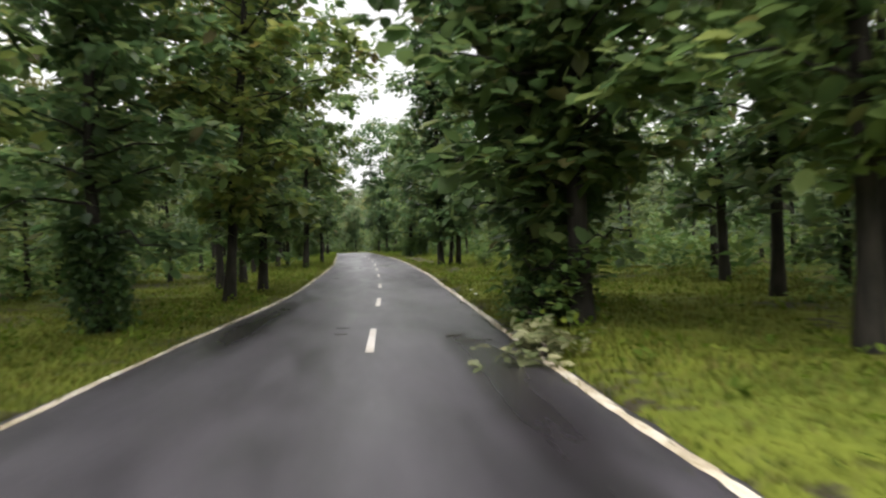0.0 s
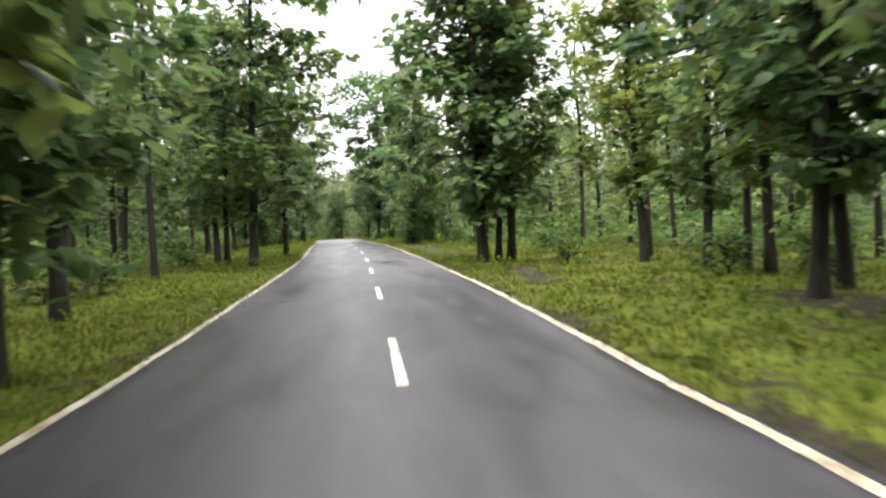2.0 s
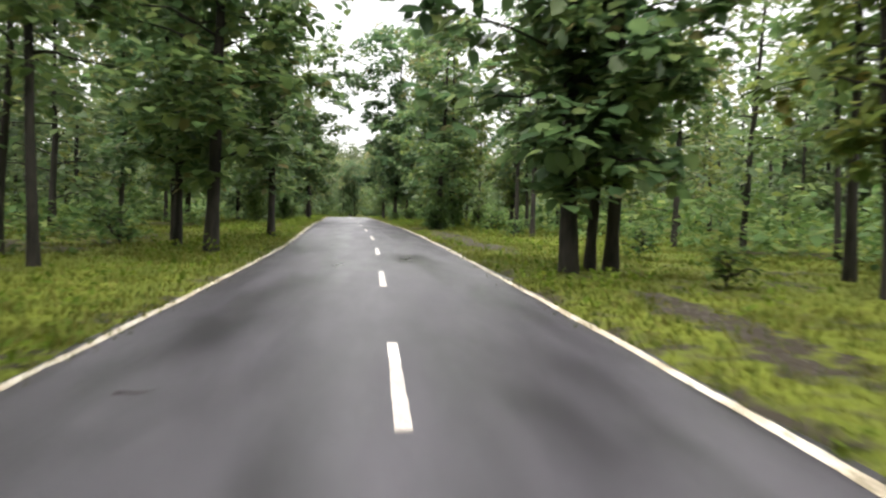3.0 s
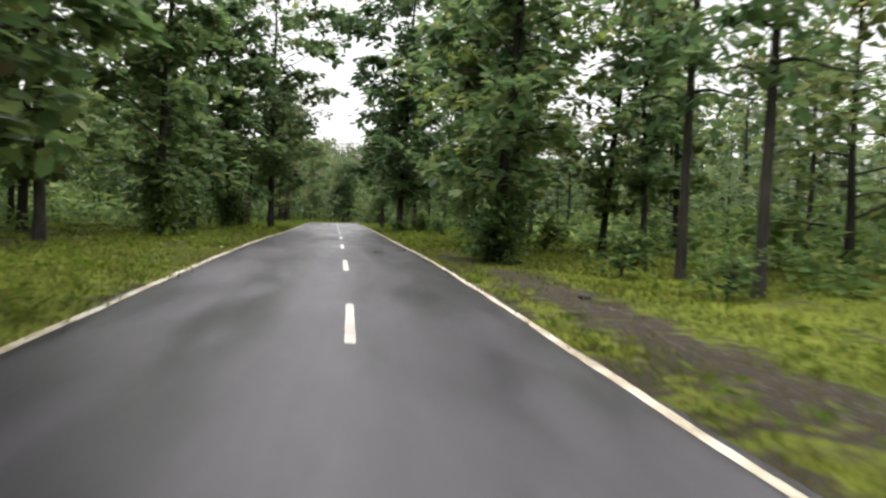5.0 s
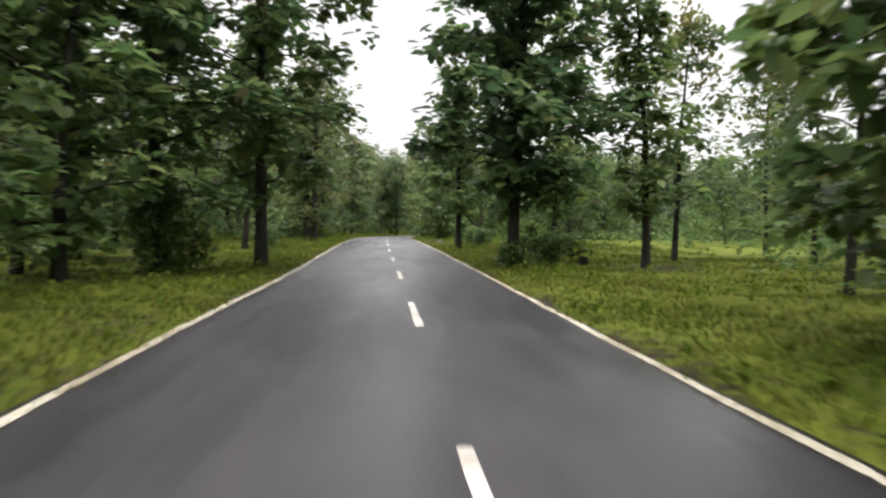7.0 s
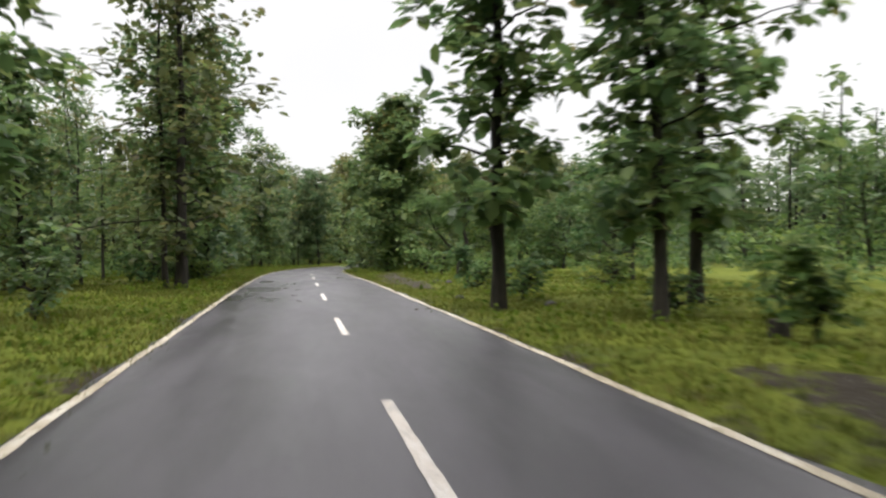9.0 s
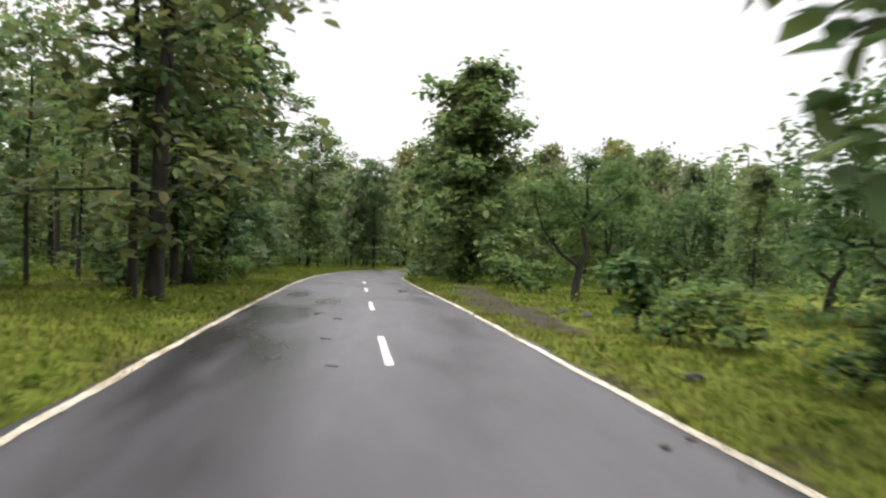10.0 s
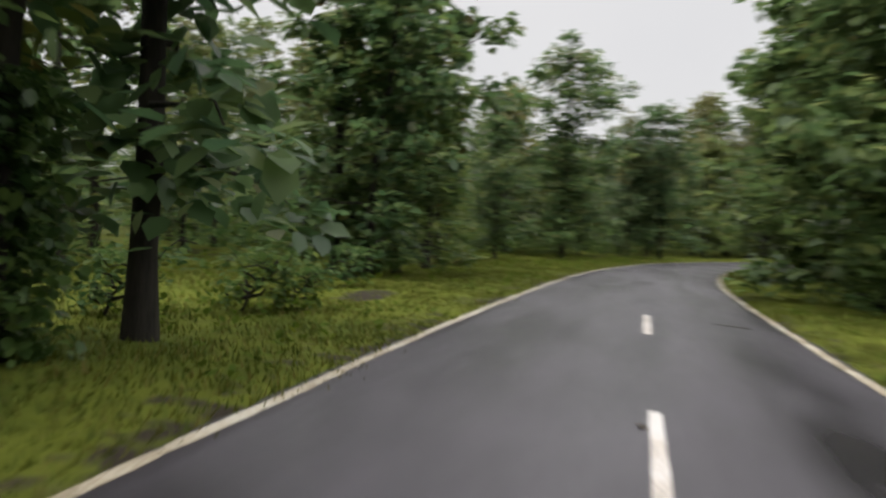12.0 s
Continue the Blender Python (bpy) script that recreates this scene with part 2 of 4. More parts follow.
def earth():
    m, nt, b = material("grassy_earth")
    v = place_vector(nt)
    n1 = noise_node(nt, 0.23, 5, v)
    n2 = noise_node(nt, 3.0, 6, v)
    n3 = noise_node(nt, 30, 4, v)
    g1 = ramp_node(nt, n1.outputs[0], [(0.3, (0.067, 0.091, 0.014)), (0.5, (0.107, 0.127, 0.018)), (0.7, (0.087, 0.112, 0.016))])
    g2 = ramp_node(nt, n2.outputs[0], [(0.3, (0.72, 0.72, 0.68)), (0.7, (1.2, 1.17, 1.1))])
    grass = mix_node(nt, 1.0, g1.outputs[0], g2.outputs[0], "MULTIPLY")
    soil = ramp_node(nt, n3.outputs[0], [(0.3, (0.020, 0.017, 0.0125)), (0.7, (0.046, 0.038, 0.028))])
    a = nt.nodes.new("ShaderNodeAttribute")
    a.attribute_name = "bare"
    ragged = ramp_node(nt, n2.outputs[0], [(0.36, (0, 0, 0)), (0.64, (1, 1, 1))])
    torn = mix_node(nt, 0.38, a.outputs["Fac"], ragged.outputs[0])
    cover = ramp_node(nt, torn, [(0.42, (0, 0, 0)), (0.64, (1, 1, 1))])
    col = mix_node(nt, cover.outputs[0], grass, soil.outputs[0])
    nt.links.new(col, b.inputs["Base Color"])
    b.inputs["Roughness"].default_value = 0.9
    b.inputs["Specular IOR Level"].default_value = 0.08
    bump(nt, b, n2.outputs[0], 0.8, 0.08)
    return m


def leafy(name, stops, see_through=0.44, rough=0.62, wide=0.35, gloss=0.16, patch_scale=0.8, uneven=1.0):
    """Leaves: each one its own shade, each plant a little different."""
    m, nt, b = material(name)
    g = nt.nodes.new("ShaderNodeNewGeometry")
    c = ramp_node(nt, g.outputs["Random Per Island"], stops)
    o = nt.nodes.new("ShaderNodeObjectInfo")
    tint = ramp_node(nt, o.outputs["Random"], [(0.0, (0.74, 0.84, 1.06)), (0.3, (0.88, 0.94, 1.04)), (0.6, (0.97, 0.99, 1.0)), (0.85, (1.08, 1.05, 0.96)), (1.0, (1.26, 1.12, 0.88))])
    n = noise_node(nt, patch_scale, 5, place_vector(nt))
    patch = ramp_node(nt, n.outputs[0], [(0.3, (1 - 0.3 * uneven, 1 - 0.25 * uneven, 1 - 0.2 * uneven)), (0.7, (1 + 0.25 * uneven, 1 + 0.2 * uneven, 1 + 0.05 * uneven))])
    col = mix_node(nt, 1.0, c.outputs[0], tint.outputs[0], "MULTIPLY")
    col = mix_node(nt, 1.0, col, patch.outputs[0], "MULTIPLY")
    nt.links.new(col, b.inputs["Base Color"])
    b.inputs["Roughness"].default_value = rough
    b.inputs["Specular IOR Level"].default_value = gloss
    t = nt.nodes.new("ShaderNodeBsdfTranslucent")
    nt.links.new(col, t.inputs["Color"])
    mx = nt.nodes.new("ShaderNodeMixShader")
    mx.inputs[0].default_value = see_through
    nt.links.new(b.outputs[0], mx.inputs[1])
    nt.links.new(t.outputs[0], mx.inputs[2])
    nt.links.new(mx.outputs[0], nt.nodes["Material Output"].inputs["Surface"])
    return m


def barky(name, dark, light):
    m, nt, b = material(name)
    n1 = noise_node(nt, 9, 5, place_vector(nt, (1, 1, 0.18)))
    n2 = noise_node(nt, 1.3, 4, place_vector(nt))
    f = mix_node(nt, 0.45, n1.outputs[0], n2.outputs[0])
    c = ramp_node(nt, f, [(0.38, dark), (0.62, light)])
    nt.links.new(c.outputs[0], b.inputs["Base Color"])
    b.inputs["Roughness"].default_value = 0.85
    b.inputs["Specular IOR Level"].default_value = 0.25
    bump(nt, b, n1.outputs[0], 0.9, 0.03)
    return m


def plain(name, col, rough=0.7, vary=0.25, scale=20.0):
    m, nt, b = material(name)
    n = noise_node(nt, scale, 5, place_vector(nt))
    c = ramp_node(nt, n.outputs[0], [(0.3, tuple(v * (1 - vary) for v in col)), (0.7, tuple(min(1, v * (1 + vary)) for v in col))])
    nt.links.new(c.outputs[0], b.inputs["Base Color"])
    b.inputs["Roughness"].default_value = rough
    bump(nt, b, n.outputs[0], 0.4, 0.01)
    return m


ASPHALT = asphalt()
EDGE_PAINT = paint("worn_cream_paint", (0.50, 0.47, 0.40), (0.24, 0.20, 0.14), 0.43)
DASH_PAINT = paint("worn_white_paint", (0.55, 0.525, 0.51), (0.30, 0.28, 0.27), 0.40)
EARTH = earth()
TEAK_LEAF = leafy("teak_leaf", [(0.0, (0.079, 0.135, 0.052)), (0.45, (0.120, 0.185, 0.066)), (0.80, (0.171, 0.230, 0.076)), (0.95, (0.229, 0.269, 0.097)), (0.985, (0.190, 0.181, 0.068)), (1.0, (0.159, 0.131, 0.058))], 0.6, gloss=0.5, rough=0.42)
# distance haze is put into this colour: a slightly greyer green than teak_leaf
HAZED_LEAF = leafy("hazed_leaf", [(0.0, (0.086, 0.134, 0.051)), (0.5, (0.132, 0.182, 0.066)), (1.0, (0.206, 0.229, 0.089))], 0.58, gloss=0.4, rough=0.46)
BROAD_LEAF = leafy("broad_tree_leaf", [(0.0, (0.074, 0.130, 0.056)), (0.5, (0.116, 0.182, 0.074)), (0.88, (0.162, 0.222, 0.084)), (1.0, (0.210, 0.240, 0.096))], 0.57, gloss=0.45, rough=0.45)
OLIVE_LEAF = leafy("aged_teak_leaf", [(0.0, (0.066, 0.090, 0.034)), (0.5, (0.108, 0.126, 0.044)), (0.85, (0.155, 0.160, 0.056)), (1.0, (0.170, 0.140, 0.055))], 0.57, gloss=0.4, rough=0.46)
HILL_LEAF = leafy("hill_leaf", [(0.0, (0.085, 0.110, 0.050)), (0.5, (0.130, 0.150, 0.068)), (1.0, (0.200, 0.195, 0.095))], 0.5)
CREEPER_LEAF = leafy("creeper_leaf", [(0.0, (0.048, 0.096, 0.031)), (0.6, (0.080, 0.140, 0.042)), (1.0, (0.125, 0.185, 0.052))], 0.55, gloss=0.5, rough=0.42)
FINE_LEAF = leafy("fine_leaf", [(0.0, (0.085, 0.140, 0.040)), (0.6, (0.130, 0.195, 0.056)), (1.0, (0.190, 0.240, 0.070))], 0.57)
SHRUB_LEAF = leafy("shrub_leaf", [(0.0, (0.054, 0.106, 0.034)), (0.6, (0.100, 0.160, 0.047)), (1.0, (0.174, 0.213, 0.062))])
GRASS = leafy("grass_blade", [(0.0, (0.054, 0.082, 0.013)), (0.35, (0.084, 0.106, 0.017)), (0.74, (0.121, 0.129, 0.022)), (1.0, (0.172, 0.145, 0.050))], 0.42, 0.75, gloss=0.15, patch_scale=0.33, uneven=0.5)
WEED_LEAF = leafy("weed_leaf", [(0.0, (0.072, 0.112, 0.014)), (0.6, (0.110, 0.150, 0.017)), (1.0, (0.16, 0.18, 0.028))], 0.45, 0.75, gloss=0.1)
DRY_LEAF = leafy("withered_leaf", [(0.0, (0.10, 0.12, 0.05)), (0.6, (0.20, 0.20, 0.10)), (1.0, (0.32, 0.30, 0.17))], 0.3, 0.7, gloss=0.1)
FLOWER = leafy("teak_flower", [(0.0, (0.165, 0.160, 0.068)), (1.0, (0.29, 0.275, 0.13))], 0.2, 0.7)
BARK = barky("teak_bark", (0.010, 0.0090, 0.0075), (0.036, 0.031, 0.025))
TWIG = barky("twig_bark", (0.022, 0.018, 0.014), (0.065, 0.052, 0.038))
STONE_PAINT = plain("white_limewash", (0.74, 0.70, 0.66), 0.75, 0.14, 9)
BLACK_PAINT = plain("black_paint", (0.035, 0.035, 0.04), 0.6)
ROCK = plain("dark_rock", (0.024, 0.020, 0.017), 0.8, 0.4, 12)
GRAVEL = plain("gravel_stone", (0.055, 0.047, 0.038), 0.8, 0.5, 14)
DEAD_LEAF = plain("dead_leaf", (0.05, 0.038, 0.025), 0.8, 0.4, 30)
PALE_LITTER = plain("pale_litter", (0.55, 0.55, 0.55), 0.6)


# ---------------------------------------------------------------- mesh helpers
def poly_mesh(name, verts, faces, mat, smooth=False):
    """A mesh from arrays: faces all have the same number of corners."""
    verts, faces = np.asarray(verts, np.float32), np.asarray(faces, np.int32)
    me = bpy.data.meshes.new(name)
    me.vertices.add(len(verts))
    me.vertices.foreach_set("co", verts.ravel())
    n, k = faces.shape
    me.loops.add(n * k)
    me.loops.foreach_set("vertex_index", faces.ravel())
    me.polygons.add(n)
    me.polygons.foreach_set("loop_start", np.arange(0, n * k, k, dtype=np.int32))
    if smooth:
        me.polygons.foreach_set("use_smooth", np.ones(n, dtype=bool))
    me.materials.append(mat)
    me.update(calc_edges=True)
    return me


def link(name, me, parent=None, label=""):
    ob = new(name, me)
    if parent:
        ob.parent = parent
    if label:
        ob["label"] = label
    return ob


def part(name, bm, mat, parent, label=""):
    me = bpy.data.meshes.new(name)
    bm.to_mesh(me)
    bm.free()
    me.materials.append(mat)
    return link(name, me, parent, label)


def grid_faces(rows, cols):
    i = np.arange((rows - 1) * (cols - 1))
    a = i // (cols - 1) * cols + i % (cols - 1)
    return np.stack([a, a + 1, a + cols + 1, a + cols], 1)


def tube(points, radii, sides=7, wobble=0.0, rng=None):
    """A tapered limb along points, as verts and quads."""
    points = np.asarray(points, float)
    d = np.gradient(points, axis=0)
    d /= np.linalg.norm(d, axis=1)[:, None] + 1e-9
    up = np.where(np.abs(d[:, 2:3]) > 0.9, [[1.0, 0, 0]], [[0, 0, 1.0]])
    u = np.cross(d, up)
    u /= np.linalg.norm(u, axis=1)[:, None] + 1e-9
    w = np.cross(d, u)
    a = np.linspace(0, 2 * np.pi, sides, endpoint=False)
    r = np.asarray(radii)[:, None] * np.ones(sides)
    if rng is not None:
        r = r * (1 + wobble * rng.uniform(-1, 1, r.shape))
    v = points[:, None] + r[..., None] * (np.cos(a)[None, :, None] * u[:, None] + np.sin(a)[None, :, None] * w[:, None])
    n = len(points)
    i, j = np.meshgrid(np.arange(n - 1), np.arange(sides), indexing="ij")
    i, j = i.ravel(), j.ravel()
    k = (j + 1) % sides
    f = np.stack([i * sides + j, i * sides + k, (i + 1) * sides + k, (i + 1) * sides + j], 1)
    return v.reshape(-1, 3), f


def join(pieces):
    vs, fs, n = [], [], 0
    for v, f in pieces:
        vs.append(v)
        fs.append(f + n)
        n += len(v)
    return np.concatenate(vs), np.concatenate(fs)


LEAF_OUT = np.array([[0, 0, 0], [0.22, 0.36, 0.05], [0.62, 0.42, 0.04], [1.0, 0, -0.10], [0.62, -0.42, 0.04], [0.22, -0.36, 0.05]])
LEAF_FACES = np.array([[0, 3, 2, 1], [0, 5, 4, 3]])


PLAIN_OUT = np.array([[0, 0, 0], [0.42, 0.46, 0.06], [1.0, 0, -0.05], [0.5, -0.46, 0.06]])
PLAIN_FACES = np.array([[0, 3, 2, 1]])


def leaves(at, way, size, rng, width=0.78, droop=0.35, far=False):
    """Folded six-cornered leaves at places, pointing along ways; far: plainer, four-cornered ones."""
    shape, faces = (PLAIN_OUT, PLAIN_FACES) if far else (LEAF_OUT, LEAF_FACES)
    n = len(at)
    way = way + np.array([0, 0, -droop]) * rng.uniform(0.2, 1.5, (n, 1))
    way /= np.linalg.norm(way, axis=1)[:, None] + 1e-9
    side = np.cross(way, [0, 0, 1.0]) + rng.normal(0, 0.24, (n, 3))
    side -= (side * way).sum(1)[:, None] * way
    side /= np.linalg.norm(side, axis=1)[:, None] + 1e-9
    nor = np.cross(side, way)
    size = (size * rng.uniform(0.65, 1.25, n))[:, None, None]
    v = at[:, None] + size * (shape[None, :, 0:1] * way[:, None] + width * shape[None, :, 1:2] * side[:, None] + shape[None, :, 2:3] * nor[:, None])
    f = faces[None] + (np.arange(n) * len(shape))[:, None, None]
    return v.reshape(-1, 3), f.reshape(-1, 4)


def tufts_of(centres, outward, count, spread, size, rng, **kw):
    """A bunch of leaves round each centre."""
    n = len(centres)
    c = np.repeat(centres, count, 0) + rng.normal(0, spread, (n * count, 3)) * [1, 1, 0.7]
    w = np.repeat(outward, count, 0) * 0.5 + rng.normal(0, 1, (n * count, 3)) * [1, 1, 0.30]
    return leaves(c, w, size, rng, **kw)


# ---------------------------------------------------------------- kinds of tree
def tree(name, seed, height, reach, low, limbs, bunches, count, size, profile, girth=0.18, label="", creeper=0.0, flowers=80, shoots=0, far=False, spread=0.25, leaf=None, fork=0.0, wrap=1.0):
    """A tree with its foot at the origin: trunk with its limbs, crown, and what grows on them."""
    rng = np.random.default_rng(seed)
    root = new(name)
    hs = np.linspace(0, 1, 12)
    sway = np.cumsum(rng.normal(0, 0.12, (12, 2)), 0) * hs[:, None]
    axis = np.stack([sway[:, 0], sway[:, 1], hs * height * 0.97 - 0.15], 1)
    rad = 0.84 * girth * (1 - hs) ** 0.75 + 0.02
    rad[0] *= 1.3
    pieces = [tube(axis[::2] if far else axis, rad[::2] if far else rad, 7 if far else 9, 0.10, rng)]
    if fork:
        k = 4
        more = axis[k] + np.outer(np.linspace(0, 1, 6), [fork, 0.4 * fork, height * 0.45])
        pieces.append(tube(more, np.linspace(rad[k] * 0.7, 0.03, 6), 7, 0.1, rng))
    wood, cents, outs = [], [], []
    for i in range(limbs):
        h = low + (height - low) * ((i + rng.uniform(0, 1)) / limbs) ** 0.9
        h = min(h, height * 0.985)
        k = (h - low) / (height - low)
        ang = i * 2.399 + rng.uniform(-0.5, 0.5)
        ln = reach * np.interp(k, profile[0], profile[1]) * rng.uniform(0.5, 1.32)
        foot = np.array([np.interp(h, axis[:, 2], axis[:, j]) for j in range(3)])
        rise = rng.uniform(0.05, 0.55) + 0.4 * k
        q = np.linspace(0, 1, 4 if far else 6)
        pts = foot + np.stack([np.cos(ang) * ln * q, np.sin(ang) * ln * q, ln * (rise * q - 0.25 * q ** 2)], 1)
        pts[1:] += rng.normal(0, 0.06, (len(q) - 1, 3))
        wood.append(tube(pts, np.linspace(0.045 * (1.15 - k), 0.010, len(q)), 3 if far else 5))
        along = 0.25 + 0.85 * rng.beta(1.7, 1.1, bunches)
        at = np.stack([np.interp(along, q, pts[:, j]) for j in range(3)], 1)
        at += rng.normal(0, spread, at.shape) * [1, 1, 0.8]
        cents.append(at)
        outs.append(np.tile([np.cos(ang), np.sin(ang), 0.1], (bunches, 1)))
    v, f = join(pieces + wood)
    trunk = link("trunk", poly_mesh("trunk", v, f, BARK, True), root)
    if shoots:
        h = rng.uniform(low * 0.9, height * 0.75, shoots)
        ang = rng.uniform(0, 6.28, shoots)
        r = rng.uniform(0.12, 0.95, shoots)
        cents.append(np.stack([np.interp(h, axis[:, 2], axis[:, 0]) + np.cos(ang) * r, np.interp(h, axis[:, 2], axis[:, 1]) + np.sin(ang) * r, h], 1))
        outs.append(np.stack([np.cos(ang), np.sin(ang), 0 * ang], 1))
    cents, outs = np.concatenate(cents), np.concatenate(outs)
    cents[:, 2] = np.maximum(cents[:, 2], min(0.5, 0.1 * height))
    v, f = tufts_of(cents, outs, count, spread * 0.75, size, rng, far=far)
    crown = link("crown", poly_mesh("crown", v, f, leaf or TEAK_LEAF), root)
    if creeper:
        n = int(150 * creeper)
        ang = rng.uniform(0, 2 * np.pi, n)
        h = creeper * 1.5 * rng.uniform(0.02, 1, n) ** 0.9
        r = girth + wrap * rng.uniform(0.0, 0.55, n) * np.interp(h, [0, 0.8, creeper * 1.5], [0.85, 0.95, 0.6])
        c = np.stack([np.cos(ang) * r, np.sin(ang) * r, h], 1)
        v, f = tufts_of(c, np.stack([np.cos(ang), np.sin(ang), 0 * ang], 1), 9, 0.14, 0.17, rng, droop=0.8)
        v[:, 2] = np.maximum(v[:, 2], 0.0)
        link("creeper", poly_mesh("creeper", v, f, CREEPER_LEAF), trunk, "dark green creeper wrapped round the trunk")
    if flowers:
        n = flowers
        ang, h = rng.uniform(0, 6.28, n), height * rng.uniform(0.66, 1.03, n)
        k = (h - low) / (height - low)
        r = reach * np.interp(k, profile[0], profile[1]) * rng.uniform(0.3, 1.05, n)
        c = np.stack([np.cos(ang) * r, np.sin(ang) * r, h + 0.35 * r], 1)
        v, f = tufts_of(c, np.tile([0, 0, 1.0], (n, 1)), 4 if far else 6, 0.26 if far else 0.14, 0.34 if far else 0.17, rng, droop=-0.8, far=far)
        tagged(link("flowering_top", poly_mesh("flowering_top", v, f, FLOWER), crown, "faded cream flowers at the top"), kind="stuff")
    tagged(root, label, "tree")
    return root


def acacia():
    """A low-forking tree: crooked limbs that carry separate cloud-like bunches of fine leaves."""
    rng = np.random.default_rng(61)
    root = new("acacia_tree")
    ways = [[(0, 0, -0.15), (0.02, 0, 0.5), (0.10, 0.03, 1.0), (0.16, 0.05, 1.35), (0.42, 0.1, 1.75), (0.30, 0.15, 2.3), (0.24, 0.2, 2.8), (0.40, 0.25, 3.4), (0.36, 0.3, 4.3), (0.42, 0.3, 4.9)],
            [(0.10, 0.02, 1.22), (-0.15, -0.02, 1.42), (-0.50, -0.08, 1.60), (-0.90, -0.15, 2.05), (-1.25, -0.2, 2.45), (-1.5, -0.2, 3.1), (-1.65, -0.3, 3.6)],
            [(0.26, 0.18, 2.55), (0.60, 0.0, 3.0), (0.95, -0.2, 3.45), (1.40, -0.3, 3.8), (1.75, -0.35, 4.2)],
            [(0.28, 0.2, 2.7), (-0.05, 0.5, 3.2), (-0.35, 0.6, 3.6), (-0.5, 0.6, 4.1)],
            [(0.95, -0.2, 3.45), (1.5, 0.2, 3.65), (2.1, 0.3, 3.85)]]
    thick = [(0.17, 0.02), (0.085, 0.02), (0.065, 0.018), (0.05, 0.016), (0.035, 0.012)]
    wood = [tube(w, np.linspace(*t, len(w)), 8, 0.08, rng) for w, t in zip(ways, thick)]
    # clouds of leaves: middle, reach
    clouds = [((1.30, -0.2, 4.60), (1.05, 0.9, 0.50)), ((0.40, 0.3, 5.05), (0.50, 0.6, 0.42)), ((-0.50, 0.6, 4.10), (0.52, 0.6, 0.36)), ((-1.60, -0.3, 3.80), (0.80, 0.8, 0.36)),
              ((0.70, 0.1, 3.25), (1.0, 1.0, 0.36)), ((-0.80, -0.2, 2.85), (0.85, 0.8, 0.24)), ((1.9, 0.2, 3.75), (0.55, 0.6, 0.26)), ((-0.2, 0.5, 3.45), (0.7, 0.7, 0.3))]
    joints = np.concatenate([np.array(w)[2:] for w in ways])
    cents = []
    for mid, reach in clouds:
        n = int(64 * reach[0])
        c = np.array(mid) + rng.normal(0, 0.5, (n, 3)) * reach
        cents.append(c)
        for p in c[::7]:
            foot = joints[((joints - p) ** 2).sum(1).argmin()]
            wood.append(tube([foot, (foot + p) / 2 + rng.normal(0, 0.06, 3), p], [0.02, 0.013, 0.005], 4))
    v, f = join(wood)
    link("trunk", poly_mesh("trunk", v, f, BARK, True), root)
    cents = np.concatenate(cents)
    v, f = tufts_of(cents, np.tile([0, 0, 0.3], (len(cents), 1)), 24, 0.12, 0.11, rng)
    link("crown", poly_mesh("crown", v, f, FINE_LEAF), root)
    return tagged(root, "forked acacia tree with feathery pale green clouds of leaves", "tree")


SLIM = ([0, 0.15, 0.5, 0.85, 1.0], [0.75, 1.0, 0.85, 0.55, 0.2])
WIDE = ([0, 0.12, 0.3, 0.6, 0.85, 1.0], [0.42, 0.70, 0.95, 1.0, 0.72, 0.3])
CONE = ([0, 0.12, 0.4, 0.75, 1.0], [0.9, 1.0, 0.9, 0.6, 0.15])
SPREAD = ([0, 0.2, 0.5, 0.8, 1.0], [0.40, 0.62, 0.88, 1.0, 0.65])
ROUND = ([0, 0.15, 0.4, 0.62, 0.85, 1.0], [0.75, 0.85, 0.72, 1.0, 0.85, 0.35])
FLAT = ([0, 0.3, 0.7, 1.0], [0.9, 1.1, 1.0, 0.7])

L_TEAK = "tall teak tree with a grey-brown trunk and large drooping green leaves"
MODELS = {}
FIRST = {}


def stand(kind, s, o, scale=1.0, turn=0.0, lean=(0.0, 0.0), group="", label=""):
    """Sets a tree of a kind beside the road."""
    x, y = plan(s, o)
    z = float(ground_z(x, y)[0])
    m = pose(float(x), float(y), z, lean[0], lean[1], turn) @ Matrix.Scale(scale, 4)
    if kind not in FIRST:
        ob = FIRST[kind] = MODELS[kind]()
        ob.matrix_basis = m
    else:
        src = FIRST[kind]
        keep = src.matrix_basis.copy()
        src.matrix_basis = Matrix()
        ob = copy_thing(src, m)
        src.matrix_basis = keep
    if group:
        ob["group"] = group
    if label:
        ob["label"] = label
    return ob


for i, (h, reach, low) in enumerate([(13.0, 3.1, 2.3), (12.0, 3.4, 2.6), (13.5, 2.8, 2.0)]):
    MODELS["wide%d" % i] = lambda i=i, h=h, reach=reach, low=low: tree("teak_tree", 11 + i, h, reach, low, 36, 8, 9, 0.42, WIDE, 0.19, L_TEAK, shoots=60)
for i, (h, reach, low) in enumerate([(12.5, 2.1, 2.5), (11.5, 1.9, 2.2)]):
    MODELS["slim%d" % i] = lambda i=i, h=h, reach=reach, low=low: tree("teak_tree", 21 + i, h, reach, low, 30, 7, 9, 0.40, SLIM, 0.17, L_TEAK, flowers=70 * (i == 0), shoots=42)
